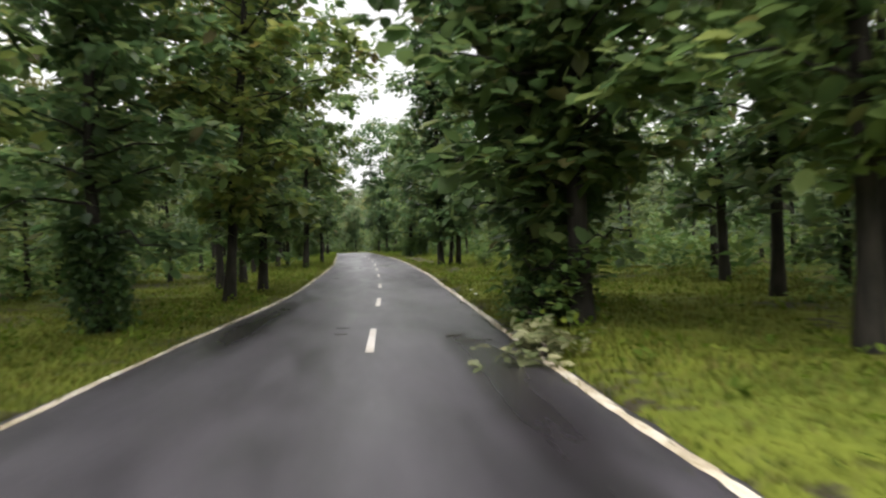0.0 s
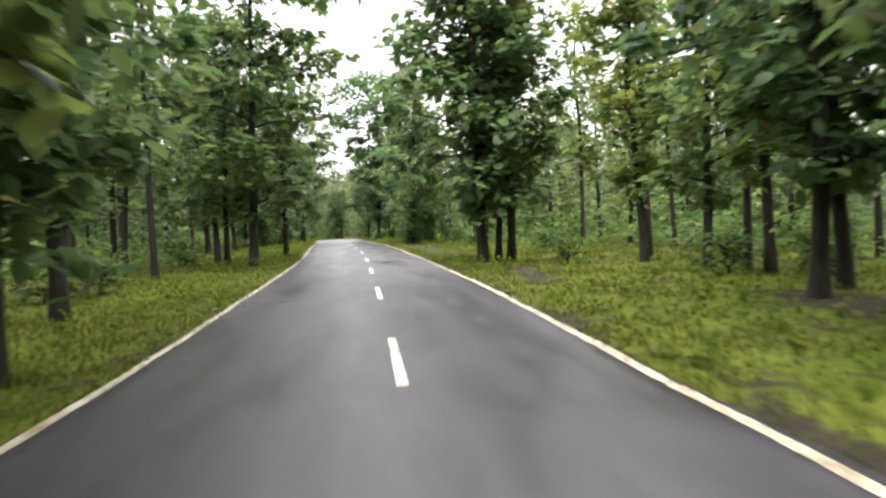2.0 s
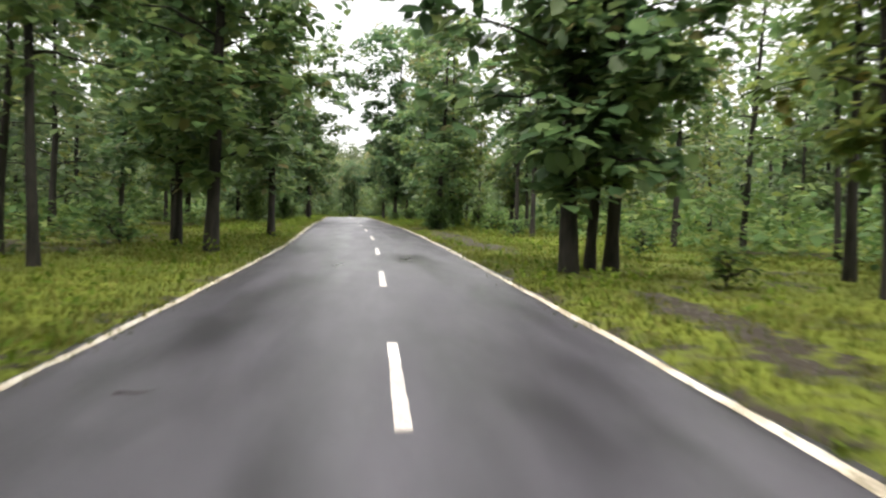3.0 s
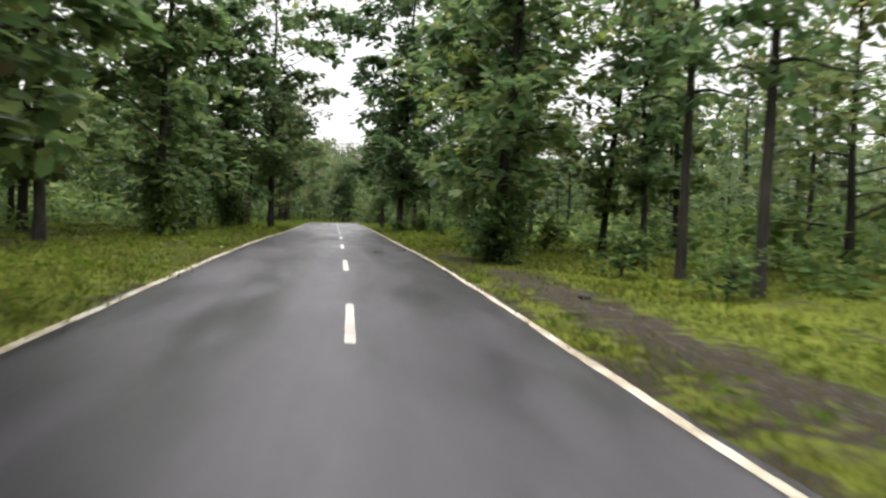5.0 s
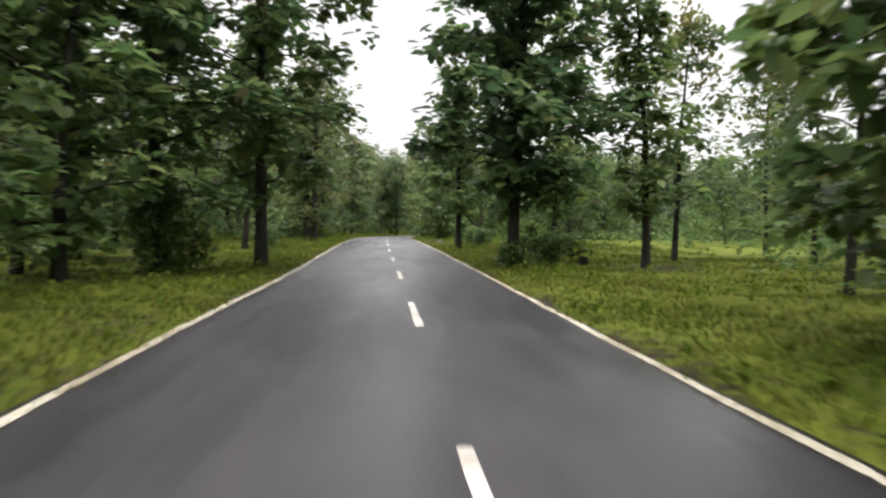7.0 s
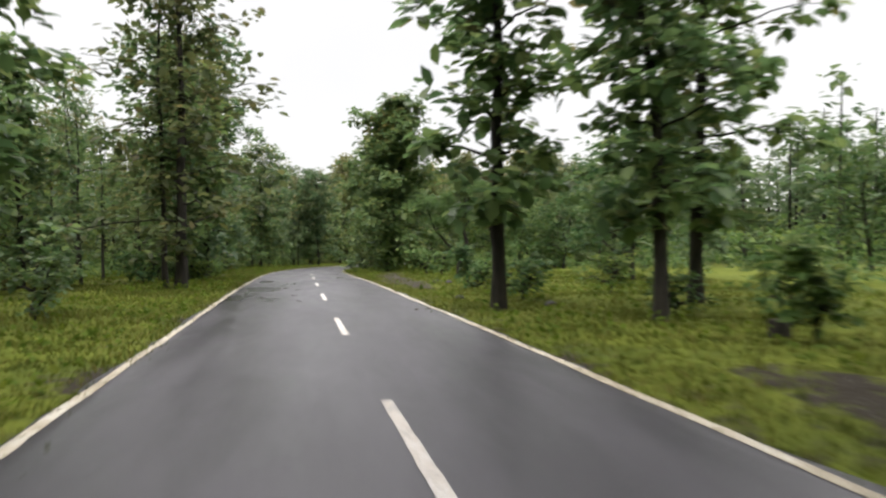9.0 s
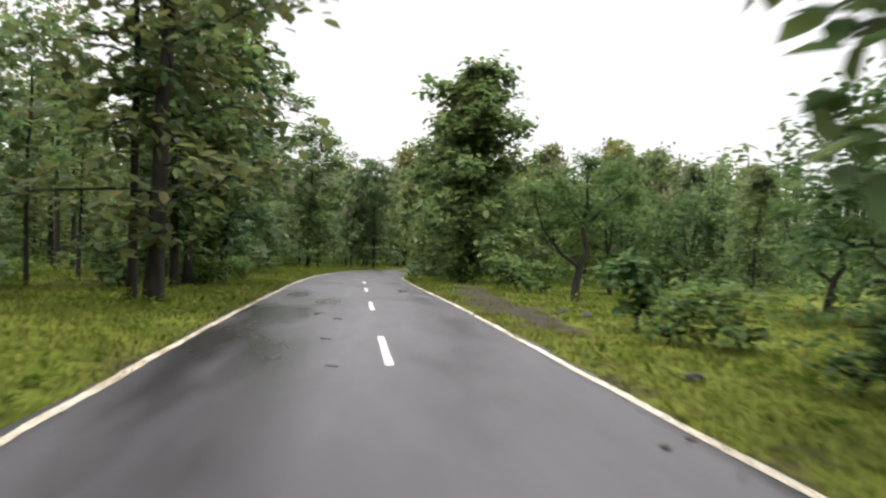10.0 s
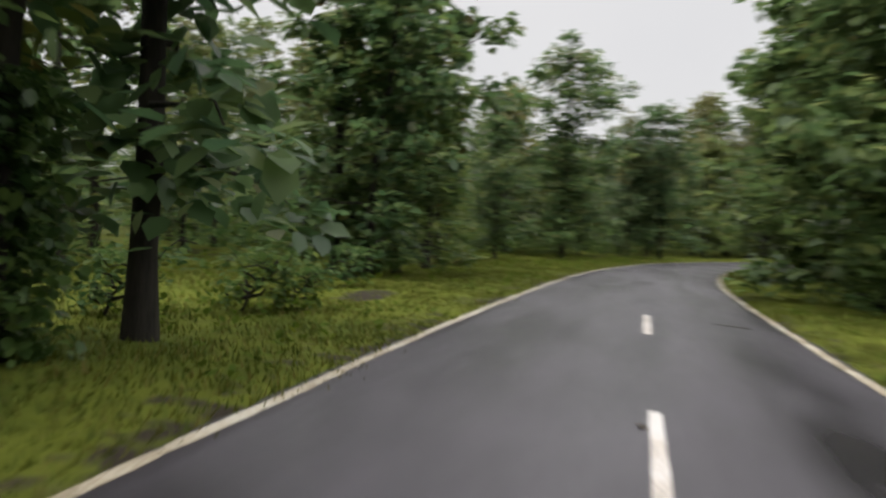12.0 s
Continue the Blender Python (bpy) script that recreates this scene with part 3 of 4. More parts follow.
for i, (h, reach, low) in enumerate([(12.0, 2.8, 1.7), (13.0, 2.6, 2.2), (10.5, 2.7, 1.0)]):
    MODELS["back%d" % i] = lambda i=i, h=h, reach=reach, low=low: tree("teak_tree", 31 + i, h, reach, low, 26, 6, 7, 0.50, SLIM, 0.15, "slender teak tree standing deeper in the forest", far=True, flowers=90 * (i != 1), spread=0.34, leaf=HAZED_LEAF)
for i, (h, reach, low) in enumerate([(15.8, 4.9, 2.4), (16.2, 4.7, 2.6)]):
    MODELS["over%d" % i] = lambda i=i, h=h, reach=reach, low=low: tree("teak_tree", 71 + i, h, reach, low, 64, 10, 9, 0.43, SPREAD, 0.20, "tall teak tree whose long limbs reach out over the road", shoots=70)
for i, (h, reach, low) in enumerate([(11.5, 2.7, 1.0), (10.2, 2.5, 0.8)]):
    MODELS["bush%d" % i] = lambda i=i, h=h, reach=reach, low=low: tree("teak_tree", 81 + i, h, reach, low, 36, 7, 9, 0.40, CONE, 0.17, "leafy teak tree clothed in branches almost to the ground", flowers=70 * (i == 0), shoots=42)
for i, (h, reach, low) in enumerate([(15.5, 2.6, 1.7), (16.0, 2.8, 1.9)]):
    MODELS["clad%d" % i] = lambda i=i, h=h, reach=reach, low=low: tree("teak_tree", 101 + i, h, reach, low, 46, 9, 10, 0.44, SLIM, 0.20, "tall teak tree with large leaves hanging down round its trunk", spread=0.32, shoots=150)
MODELS["hedge"] = lambda: tree("teak_tree", 85, 11.0, 2.9, 0.5, 34, 7, 8, 0.55, CONE, 0.15, "leafy teak tree at the far bend of the road", far=True, flowers=190, spread=0.36, leaf=HAZED_LEAF)
MODELS["creeper0"] = lambda: tree("creeper_covered_tree", 41, 12.5, 3.2, 2.4, 34, 7, 9, 0.40, WIDE, 0.22, "teak tree at the road's edge, its trunk wrapped in dark creeper", creeper=1.4, shoots=90)
MODELS["creeper1"] = lambda: tree("creeper_covered_tree", 42, 12.0, 2.6, 1.9, 34, 8, 10, 0.40, SLIM, 0.20, "teak tree with dark creeper leaves round its lower trunk", creeper=1.6, shoots=80)
MODELS["cone"] = lambda: tree("broad_tree", 51, 12.6, 4.0, 0.9, 66, 12, 13, 0.42, CONE, 0.26, "broad bushy tree with a full crown and khaki flowering top", creeper=1.2, flowers=320, spread=0.36, shoots=170, leaf=BROAD_LEAF)
MODELS["round"] = lambda: tree("teak_tree", 95, 13.4, 3.9, 1.0, 46, 10, 9, 0.46, ROUND, 0.20, "teak tree with a full rounded crown and a faded flowering top", flowers=210, spread=0.34, shoots=60)
MODELS["hung"] = lambda: tree("teak_tree", 93, 12.5, 2.5, 1.5, 30, 7, 9, 0.40, SLIM, 0.18, "teak tree with large leaves hanging low round its trunk", spread=0.3, shoots=90)
MODELS["gaunt"] = lambda: tree("teak_tree", 94, 12.8, 3.3, 1.5, 32, 7, 9, 0.38, SLIM, 0.23, "old teak tree with a stout trunk and a ragged open crown", flowers=60, spread=0.4, shoots=34, leaf=OLIVE_LEAF)
MODELS["vine"] = lambda: tree("teak_tree", 74, 16.0, 4.8, 2.0, 80, 10, 9, 0.43, SPREAD, 0.20, "tall teak tree by the road with leafy shoots along its trunk", shoots=150)
MODELS["footed"] = lambda: tree("creeper_covered_tree", 74, 16.0, 4.8, 2.0, 80, 10, 9, 0.43, SPREAD, 0.20, "tall teak tree by the road, dark creeper round its foot", creeper=0.5, shoots=170, wrap=0.3)
MODELS["thin0"] = lambda: tree("teak_tree", 91, 12.5, 2.0, 3.4, 17, 5, 7, 0.36, SLIM, 0.12, "slender teak tree with a thin open crown", flowers=40, spread=0.3, shoots=26)
MODELS["thin1"] = lambda: tree("teak_tree", 92, 11.5, 2.2, 2.8, 15, 5, 7, 0.36, SLIM, 0.12, "slender teak tree with a thin open crown", flowers=50, spread=0.3, shoots=26)
MODELS["creeper2"] = lambda: tree("creeper_covered_tree", 43, 12.0, 2.4, 3.2, 18, 5, 8, 0.38, SLIM, 0.20, "teak tree with a thin crown and dark creeper round its trunk", creeper=2.0, shoots=50)
MODELS["acacia"] = lambda: acacia()
MODELS["small"] = lambda: tree("small_tree", 62, 5.8, 2.5, 1.0, 24, 9, 10, 0.34, FLAT, 0.11, "small spreading tree with light green leaves", far=True, flowers=False, spread=0.38, leaf=SHRUB_LEAF, fork=0.9)
MODELS["sapling"] = lambda: tree("sapling", 63, 2.4, 0.75, 0.4, 12, 4, 6, 0.26, SLIM, 0.03, "young sapling with broad leaves in the grass", flowers=False, spread=0.14)
MODELS["column"] = lambda: tree("young_plant", 65, 1.65, 0.28, 0.35, 13, 4, 6, 0.27, FLAT, 0.03, "dense leafy young plant standing upright in the grass", flowers=False, spread=0.13, leaf=SHRUB_LEAF)
MODELS["shrub"] = lambda: tree("shrub", 64, 0.95, 0.75, 0.12, 12, 4, 7, 0.18, FLAT, 0.02, "low leafy shrub in the grass", flowers=False, spread=0.14, leaf=SHRUB_LEAF)

# ---------------------------------------------------------------- ground, road and markings
def build_ground():
    ys = np.concatenate([-60 - np.geomspace(3, 2400, 16)[::-1], np.arange(-60, -6, 4.0), np.arange(-6, 200, 0.8), np.arange(200, 250, 4.0), 250 + np.concatenate([np.arange(4, 480, 14.0), np.geomspace(500, 2400, 9)])])
    half = np.concatenate([np.arange(0, 9, 0.3), np.arange(9, 20, 0.8), np.arange(22, 400, 14.0), np.geomspace(400, 2500, 9)])
    cols = np.concatenate([-half[:0:-1], half])
    xc = np.interp(ys, LY, LX)
    xs = (xc[:, None] + cols[None]).ravel()
    yy = np.repeat(ys, len(cols))
    s, o = nearest(xs, yy)
    far = (np.abs(yy) > 300) | (np.abs(xs) > 300)
    o = np.where(far, np.maximum(np.abs(o), 60), o)
    z = ground_z(xs, yy, s, o) + hill_z(xs, yy)
    me = poly_mesh("ground", np.stack([xs, yy, z], 1), grid_faces(len(ys), len(cols)), EARTH, True)
    a = me.attributes.new("bare", "FLOAT", "POINT")
    a.data.foreach_set("value", bareness(xs, yy, s, o).astype(np.float32))
    return tagged(link("ground", me), "bright green grassy forest floor with patches of bare earth", "ground", kind="structure")


# wet patches on the asphalt: length, offset, half length, half width
WET = [(131, -2.2, 7, 0.6), (136, -1.9, 3.5, 1.0), (129, -1.5, 3.0, 0.7), (140, -0.9, 2.2, 0.45), (143.5, -2.0, 4, 0.6), (148, 1.6, 2.0, 0.5), (8, 2.0, 7, 0.5), (17, -2.1, 7, 0.5)]
DAMP = [(52, -1.0, 4.5, 0.9), (53.5, 1.2, 4, 0.7), (38, 1.5, 4, 0.6), (67, -0.9, 7, 0.7), (82, 1.4, 2.2, 0.5), (91, -0.9, 4, 0.4), (112, -0.7, 3.5, 0.6), (141.5, 0.9, 3, 0.5)]


def build_road():
    ss = np.arange(-40, 240.1, 0.5)
    rng = np.random.default_rng(5)
    left = -half_width(ss, -1) - 0.11 + rng.normal(0, 0.025, len(ss)) + 0.04 * np.sin(ss * 0.7)
    right = half_width(ss, 1) + 0.11 + rng.normal(0, 0.025, len(ss)) + 0.04 * np.sin(ss * 0.53 + 1)
    frac = np.linspace(0, 1, 19)
    o = left[:, None] + (right - left)[:, None] * frac
    o = np.concatenate([left[:, None] - 0.05, o, right[:, None] + 0.05], 1)
    s = np.repeat(ss[:, None], o.shape[1], 1)
    x, y = plan(s, o)
    z = road_z(s, o)
    z[:, 0] -= 0.2
    z[:, -1] -= 0.2
    me = poly_mesh("road", np.stack([x, y, z], -1).reshape(-1, 3), grid_faces(len(ss), o.shape[1])[:, ::-1], ASPHALT, True)
    sf, of = s.ravel(), o.ravel()
    wet = np.zeros(len(sf))
    for s0, o0, a, b in WET:
        wet = np.maximum(wet, 1.5 - 1.3 * np.sqrt(((sf - s0) / a) ** 2 + ((of - o0) / b) ** 2))
    for s0, o0, a, b in DAMP:
        wet = np.maximum(wet, 0.55 - 0.5 * np.sqrt(((sf - s0) / a) ** 2 + ((of - o0) / b) ** 2))
    wet = np.clip(wet * (wet > 0) + 0.35 * wave(sf, of * 3, 1.1, 3.0) * (wet > 0), 0, 0.9)
    me.attributes.new("wet", "FLOAT", "POINT").data.foreach_set("value", wet.astype(np.float32))
    return tagged(link("road", me), "wet dark grey asphalt road with worn markings", "road", kind="structure")


def build_edge_line(road, side, seed):
    rng = np.random.default_rng(seed)
    ss = np.arange(-30, 232, 0.2)
    mid = side * half_width(ss, side) + 0.018 * np.sin(ss * 0.31 + seed) + 0.01 * np.sin(ss * 1.7)
    wide = 0.062 + 0.0025 * rng.normal(0, 1, len(ss)) + 0.004 * np.sin(ss * 0.9) - 0.02 * (rng.random(len(ss)) < 0.03)
    a, b = mid - wide, mid + wide + 0.004 * rng.normal(0, 1, len(ss))
    o = np.stack([a, b], 1)
    s = np.repeat(ss[:, None], 2, 1) + rng.normal(0, 0.03, (len(ss), 2))
    x, y = plan(s, o)
    z = road_z(s, o) + 0.006
    f = grid_faces(len(ss), 2)[:, ::-1]
    return link("edge_line", poly_mesh("edge_line", np.stack([x, y, z], -1).reshape(-1, 3), f, EDGE_PAINT), road, "worn cream edge line with chipped rims")


def build_dashes(road):
    rng = np.random.default_rng(8)
    n = 14
    ss = np.linspace(0, DASH_LEN, n)
    a, b = -0.058 + rng.normal(0, 0.004, n), 0.058 + rng.normal(0, 0.004, n)
    v = np.stack([np.stack([a, ss, 0 * a], 1), np.stack([b, ss, 0 * b], 1)], 1).reshape(-1, 3)
    me = poly_mesh("centre_dash", v, grid_faces(n, 2), DASH_PAINT)
    for k in range(0, 17):
        s = DASH_START + DASH_STEP * k
        t, _, _, _ = line(s + DASH_LEN / 2)
        o = float(np.interp(s, KNOT2, CENTRE))
        x0, y0 = plan(s, o)
        x1, y1 = plan(s + DASH_LEN, float(np.interp(s + DASH_LEN, KNOT2, CENTRE)))
        z0, z1 = float(road_z(s, o)), float(road_z(s + DASH_LEN, o))
        ob = link("centre_dash", me, road)
        zm = max(float(road_z(s + DASH_LEN / 2, o)) - (z0 + z1) / 2, 0)
        ob.matrix_basis = pose(float(x0), float(y0), z0 + 0.008 + zm, math.degrees(math.atan2(z1 - z0, DASH_LEN)), math.degrees(-float(np.interp(s, KNOT2, BANK)) + 0.012), math.degrees(math.atan2(-(x1 - x0), y1 - y0)))


ground = build_ground()
road = build_road()
build_edge_line(road, -1, 1)
build_edge_line(road, 1, 2)
build_dashes(road)

# ---------------------------------------------------------------- trees by the road
# right side, the first stretch: length, offset, trunk width, kind, lean
RIGHT_FIRST = [
    (9.6, 7.0, 0.4, "wide"), (17.5, 9.8, 0.36, "slim"), (24.5, 11.6, 0.36, "wide"), (21.0, 13.5, 0.3, "bush"), (13.4, 4.15, 0.42, "vine"), (14.5, 3.6, 0.17, "creeper0"),
    (18.2, 4.65, 0.17, "slim"), (19.3, 4.6, 0.3, "hung"), (28.7, 6.8, 0.36, "hung"), (29.4, 7.8, 0.18, "thin"), (34.0, 7.6, 0.26, "wide"), (34.8, 8.6, 0.2, "slim"),
    (38.4, 9.2, 0.2, "slim"), (40.2, 9.6, 0.2, "thin"), (42.6, 9.7, 0.26, "slim"),
]
# right side, the middle stretch: length, offset, trunk width, kind, lean
RIGHT_MIDDLE = [
    (45.4, 8.9, 0.22, "slim"), (50.8, 5.7, 0.34, "wide"), (50.9, 5.2, 0.19, "slim"), (49.9, 4.45, 0.44, "clad"), (48.9, 10.4, 0.24, "thin"), (54.9, 14, 0.2, "thin"),
    (61.5, 14.5, 0.24, "thin"), (62.8, 12.3, 0.26, "thin"), (71.4, 8.6, 0.26, "thin"), (75.0, 8.6, 0.3, "thin"), (78.8, 4.75, 0.34, "creeper0"), (85.9, 6.6, 0.5, "creeper0"),
    (91.1, 7.4, 0.33, "creeper1"), (89.8, 6.4, 0.38, "hung", -9), (84.6, 11.6, 0.2, "slim"),
]
# right side, towards the bend: length, offset, trunk width, kind, lean
RIGHT_LAST = [
    (88.7, 11.4, 0.3, "wide"), (90, 15.3, 0.22, "slim"), (106.6, 4.1, 0.45, "footed"), (108.3, 9.2, 0.3, "slim"), (119.9, 6.4, 0.3, "slim"), (123.1, 4.0, 0.34, "slim"),
    (124.2, 9.5, 0.4, "wide2"), (131.9, 12.3, 0.3, "acacia"), (136.5, 13.3, 0.3, "small"), (141, 14.6, 0.27, "acacia"), (145.6, 7.8, 0.36, "acacia", 0), (153, 11.6, 0.22, "small"),
    (165.2, 6.25, 0.5, "cone"), (192.1, 4.4, 0.34, "slim"), (183.5, 6.6, 0.5, "cone"),
]
# left side, the first stretch: length, offset, trunk width, kind, lean
LEFT_FIRST = [
    (4.5, -5.6, 0.36, "wide"), (11.5, -6.4, 0.38, "wide"), (16.5, -5.2, 0.34, "creeper1"), (21.4, -7.2, 0.4, "wide"), (24.2, -8.2, 0.36, "slim"), (25.6, -4.45, 0.42, "over", 5),
    (30.8, -4.2, 0.36, "clad"), (33.3, -6.3, 0.36, "slim"), (38.3, -6.2, 0.37, "wide"), (47.0, -9.3, 0.4, "slim"), (51.7, -7.7, 0.3, "thin"), (53.3, -9.2, 0.22, "thin"),
    (54.9, -11.7, 0.3, "thin"), (55.6, -10.3, 0.28, "thin"), (57.0, -4.7, 0.48, "over"), (59.2, -6.2, 0.3, "slim"), (66.3, -3.9, 0.33, "slim"), (64.5, -7.4, 0.36, "wide"),
    (75.1, -9.4, 0.4, "wide"), (72.0, -11.5, 0.3, "slim"),
]
# left side, the middle stretch: length, offset, trunk width, kind, lean
LEFT_MIDDLE = [
    (80.4, -8.3, 0.36, "slim"), (88.6, -6.8, 0.46, "creeper1"), (86.6, -11.1, 0.4, "wide"), (99.6, -7.5, 0.38, "bush"), (101.3, -9.2, 0.3, "slim"), (102.6, -6.1, 0.46, "creeper1"),
    (106.0, -3.95, 0.42, "over"), (108.5, -10.5, 0.4, "bush"), (95.5, -9.0, 0.36, "bush"), (126, -19, 0.4, "slim"), (120.5, -6.9, 0.3, "slim0"), (137.6, -5.0, 0.5, "gaunt"),
    (138.4, -5.7, 0.24, "thin"), (142.9, -10, 0.17, "thin"), (144.4, -6.0, 0.28, "hung"), (146.4, -6.0, 0.32, "slim"), (150.4, -5.5, 0.42, "hung"), (148.6, -5.9, 0.4, "creeper2"),
    (153.5, -13.0, 0.24, "thin"), (159.5, -14.5, 0.24, "thin"),
]
# left side, towards the bend: length, offset, trunk width, kind, lean
LEFT_LAST = [
    (148.5, -10.4, 0.16, "thin"), (157, -18, 0.44, "slim"), (163.3, -7.4, 0.3, "bush"), (164.2, -8.9, 0.26, "bush"), (166.4, -7.7, 0.3, "bush"), (176, -9.4, 0.17, "bush"),
    (170.5, -8.0, 0.42, "wide"), (183, -8.9, 0.17, "bush"), (192.3, -8.0, 0.42, "round"), (199, -9.5, 0.17, "bush"), (207, -6.5, 0.36, "round"), (201, 6.5, 0.34, "bush"),
    (210, 6.5, 0.34, "bush"), (118.5, -12.5, 0.3, "bush"), (124.5, -13.2, 0.3, "bush"), (130.0, -11.6, 0.3, "bush"), (134.8, -12.4, 0.28, "bush"), (140.2, -11.6, 0.3, "bush"),
]
TREES = RIGHT_FIRST + RIGHT_MIDDLE + RIGHT_LAST + LEFT_FIRST + LEFT_MIDDLE + LEFT_LAST
pick = random.Random(4)
for s, o, w, kind, *lean in TREES:
    if kind in ("wide", "slim", "bush", "over", "clad", "back", "thin"):
        kind += str(pick.randrange({"wide": 3, "back": 3}.get(kind, 2)))
    base = {"wide": .38, "over": .42, "bush": .36, "thin": .22, "hung": .36, "vine": .42, "clad": .42, "foot": .42, "gaun": .44, "slim": .34, "back": .3, "cree": .42, "roun": .42, "cone": .5, "acac": .36, "smal": .3}[kind[:4]]
    k = min(1.12, max(0.9, (w / base) ** 0.6)) if w >= .18 else 0.66
    k *= pick.uniform(0.96, 1.04)
    turn, tilt = pick.uniform(0, 360), (pick.uniform(-2, 2), pick.uniform(-2, 2))
    stand(kind, s, o, k, 0 if lean else turn, (0, lean[0]) if lean else tilt, "roadside trees")

# ---------------------------------------------------------------- the forest behind
rng = np.random.default_rng(77)
taken = [plan(row[0], row[1]) for row in TREES]
taken = [(float(a), float(b)) for a, b in taken]
made = 0
for _ in range(9000):
    if made >= 190:
        break
    s, side = rng.uniform(-20, 228), rng.choice([-1, 1])
    o = side * rng.uniform(9.5, 27)
    kind, gap = "back%d" % rng.integers(3), 3.2
    if side > 0 and 116 < s < 178:
        if o < (24 if s < 152 else 15):
            continue
        kind, gap = ("small" if rng.random() < 0.5 else "hedge"), 3.4
    if side < 0 and 96 < s < 160:
        if o > -11:
            continue
        if s > 147 and o > -21:
            continue
        if o > -22:
            kind, gap = "small", 3.8
    if side > 0 and 62 < s < 104:
        gap = 4.6
    if (side > 0 and 20 < s < 62) or (side < 0 and 40 < s < 72):
        gap = 4.4
    x, y = (float(v) for v in plan(s, o))
    _, off = nearest(x, y)
    if abs(off[0]) < 8.5 or min((x - a) ** 2 + (y - b) ** 2 for a, b in taken) < gap ** 2:
        continue
    taken.append((x, y))
    made += 1
    stand(kind, s, o, rng.uniform(0.72, 1.08) * (0.62 if kind == "hedge" else 1), rng.uniform(0, 360), (rng.uniform(-2, 2), rng.uniform(-2, 2)), "forest trees")
# the trees that close the view at the bend
made = 0
for _ in range(4000):
    if made >= 60:
        break
    s, o = rng.uniform(186, 257), rng.choice([-1, 1]) * rng.uniform(6.0, 30)
    x, y = (float(v) for v in plan(s, o))
    _, off = nearest(x, y)
    if abs(off[0]) < 5.6 or min((x - a) ** 2 + (y - b) ** 2 for a, b in taken) < 2.6 ** 2:
        continue
    taken.append((x, y))
    made += 1
    stand("hedge", s, o, rng.uniform(0.8, 1.15) * (1.28 if s > 222 else 0.92), rng.uniform(0, 360), (rng.uniform(-2, 2), rng.uniform(-2, 2)), "forest trees")


def build_far_woods():
    """The distant woods: joined trunks and bunches of leaves."""
    rng = np.random.default_rng(91)
    n = 1500
    s = rng.uniform(-60, 258, n)
    o = rng.choice([-1, 1], n) * rng.uniform(24, 118, n)
    x, y = plan(s, o)
    _, off = nearest(x, y)
    ok = (np.abs(off) > 23) & ~((o > 0) & (s > 116) & (s < 170) & (o < 36))
    x, y = x[ok], y[ok]
    z = ground_z(x, y)
    foot = np.stack([x, y, z], 1)
    n = len(x)
    h = rng.uniform(9, 14.5, n)
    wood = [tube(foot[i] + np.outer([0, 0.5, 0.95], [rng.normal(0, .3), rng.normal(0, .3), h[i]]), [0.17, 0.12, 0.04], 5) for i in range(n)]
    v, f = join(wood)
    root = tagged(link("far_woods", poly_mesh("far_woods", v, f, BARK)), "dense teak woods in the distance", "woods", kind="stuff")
    m = 22
    k = rng.uniform(0.03, 1.0, (n, m))
    ang = rng.uniform(0, 6.28, (n, m))
    r = np.interp(k, [0.03, 0.3, 0.6, 1.0], [2.6, 2.8, 2.3, 0.4]) * rng.uniform(0.2, 1.1, (n, m))
    c = foot[:, None] + np.stack([np.cos(ang) * r, np.sin(ang) * r, k * h[:, None]], -1)
    v, f = tufts_of(c.reshape(-1, 3), np.stack([np.cos(ang), np.sin(ang), 0 * ang], -1).reshape(-1, 3), 6, 0.55, 1.0, rng, far=True)
    tagged(link("foliage", poly_mesh("foliage", v, f, HAZED_LEAF), root), kind="stuff")


build_far_woods()


def build_hill_woods():
    """Woods on the far hill and before it: coarse clumps of foliage."""
    rng = np.random.default_rng(95)
    n = 2600
    x, y = rng.uniform(-190, 230, n), rng.uniform(255, 545, n)
    _, off = nearest(x, y)
    keep = np.abs(off) > 12
    x, y = x[keep], y[keep]
    n = len(x)
    foot = np.stack([x, y, ground_z(x, y, *(v for v in (np.full(n, 255.0), np.full(n, 60.0)))) + hill_z(x, y)], 1)
    h = rng.uniform(8, 12.5, n)
    m = 13
    k = rng.uniform(0.1, 1.0, (n, m))
    ang = rng.uniform(0, 6.28, (n, m))
    r = np.interp(k, [0.1, 0.4, 0.75, 1.0], [2.4, 3.2, 2.8, 0.8]) * rng.uniform(0.3, 1.1, (n, m))
    c = foot[:, None] + np.stack([np.cos(ang) * r, np.sin(ang) * r, k * h[:, None]], -1)
    v, f = tufts_of(c.reshape(-1, 3), np.stack([np.cos(ang), np.sin(ang), 0 * ang], -1).reshape(-1, 3), 4, 0.7, 1.7, rng, far=True)
    tagged(link("hill_woods", poly_mesh("hill_woods", v, f, HILL_LEAF)), "olive woods on a low hill far behind the bend", "woods", kind="stuff")


build_hill_woods()

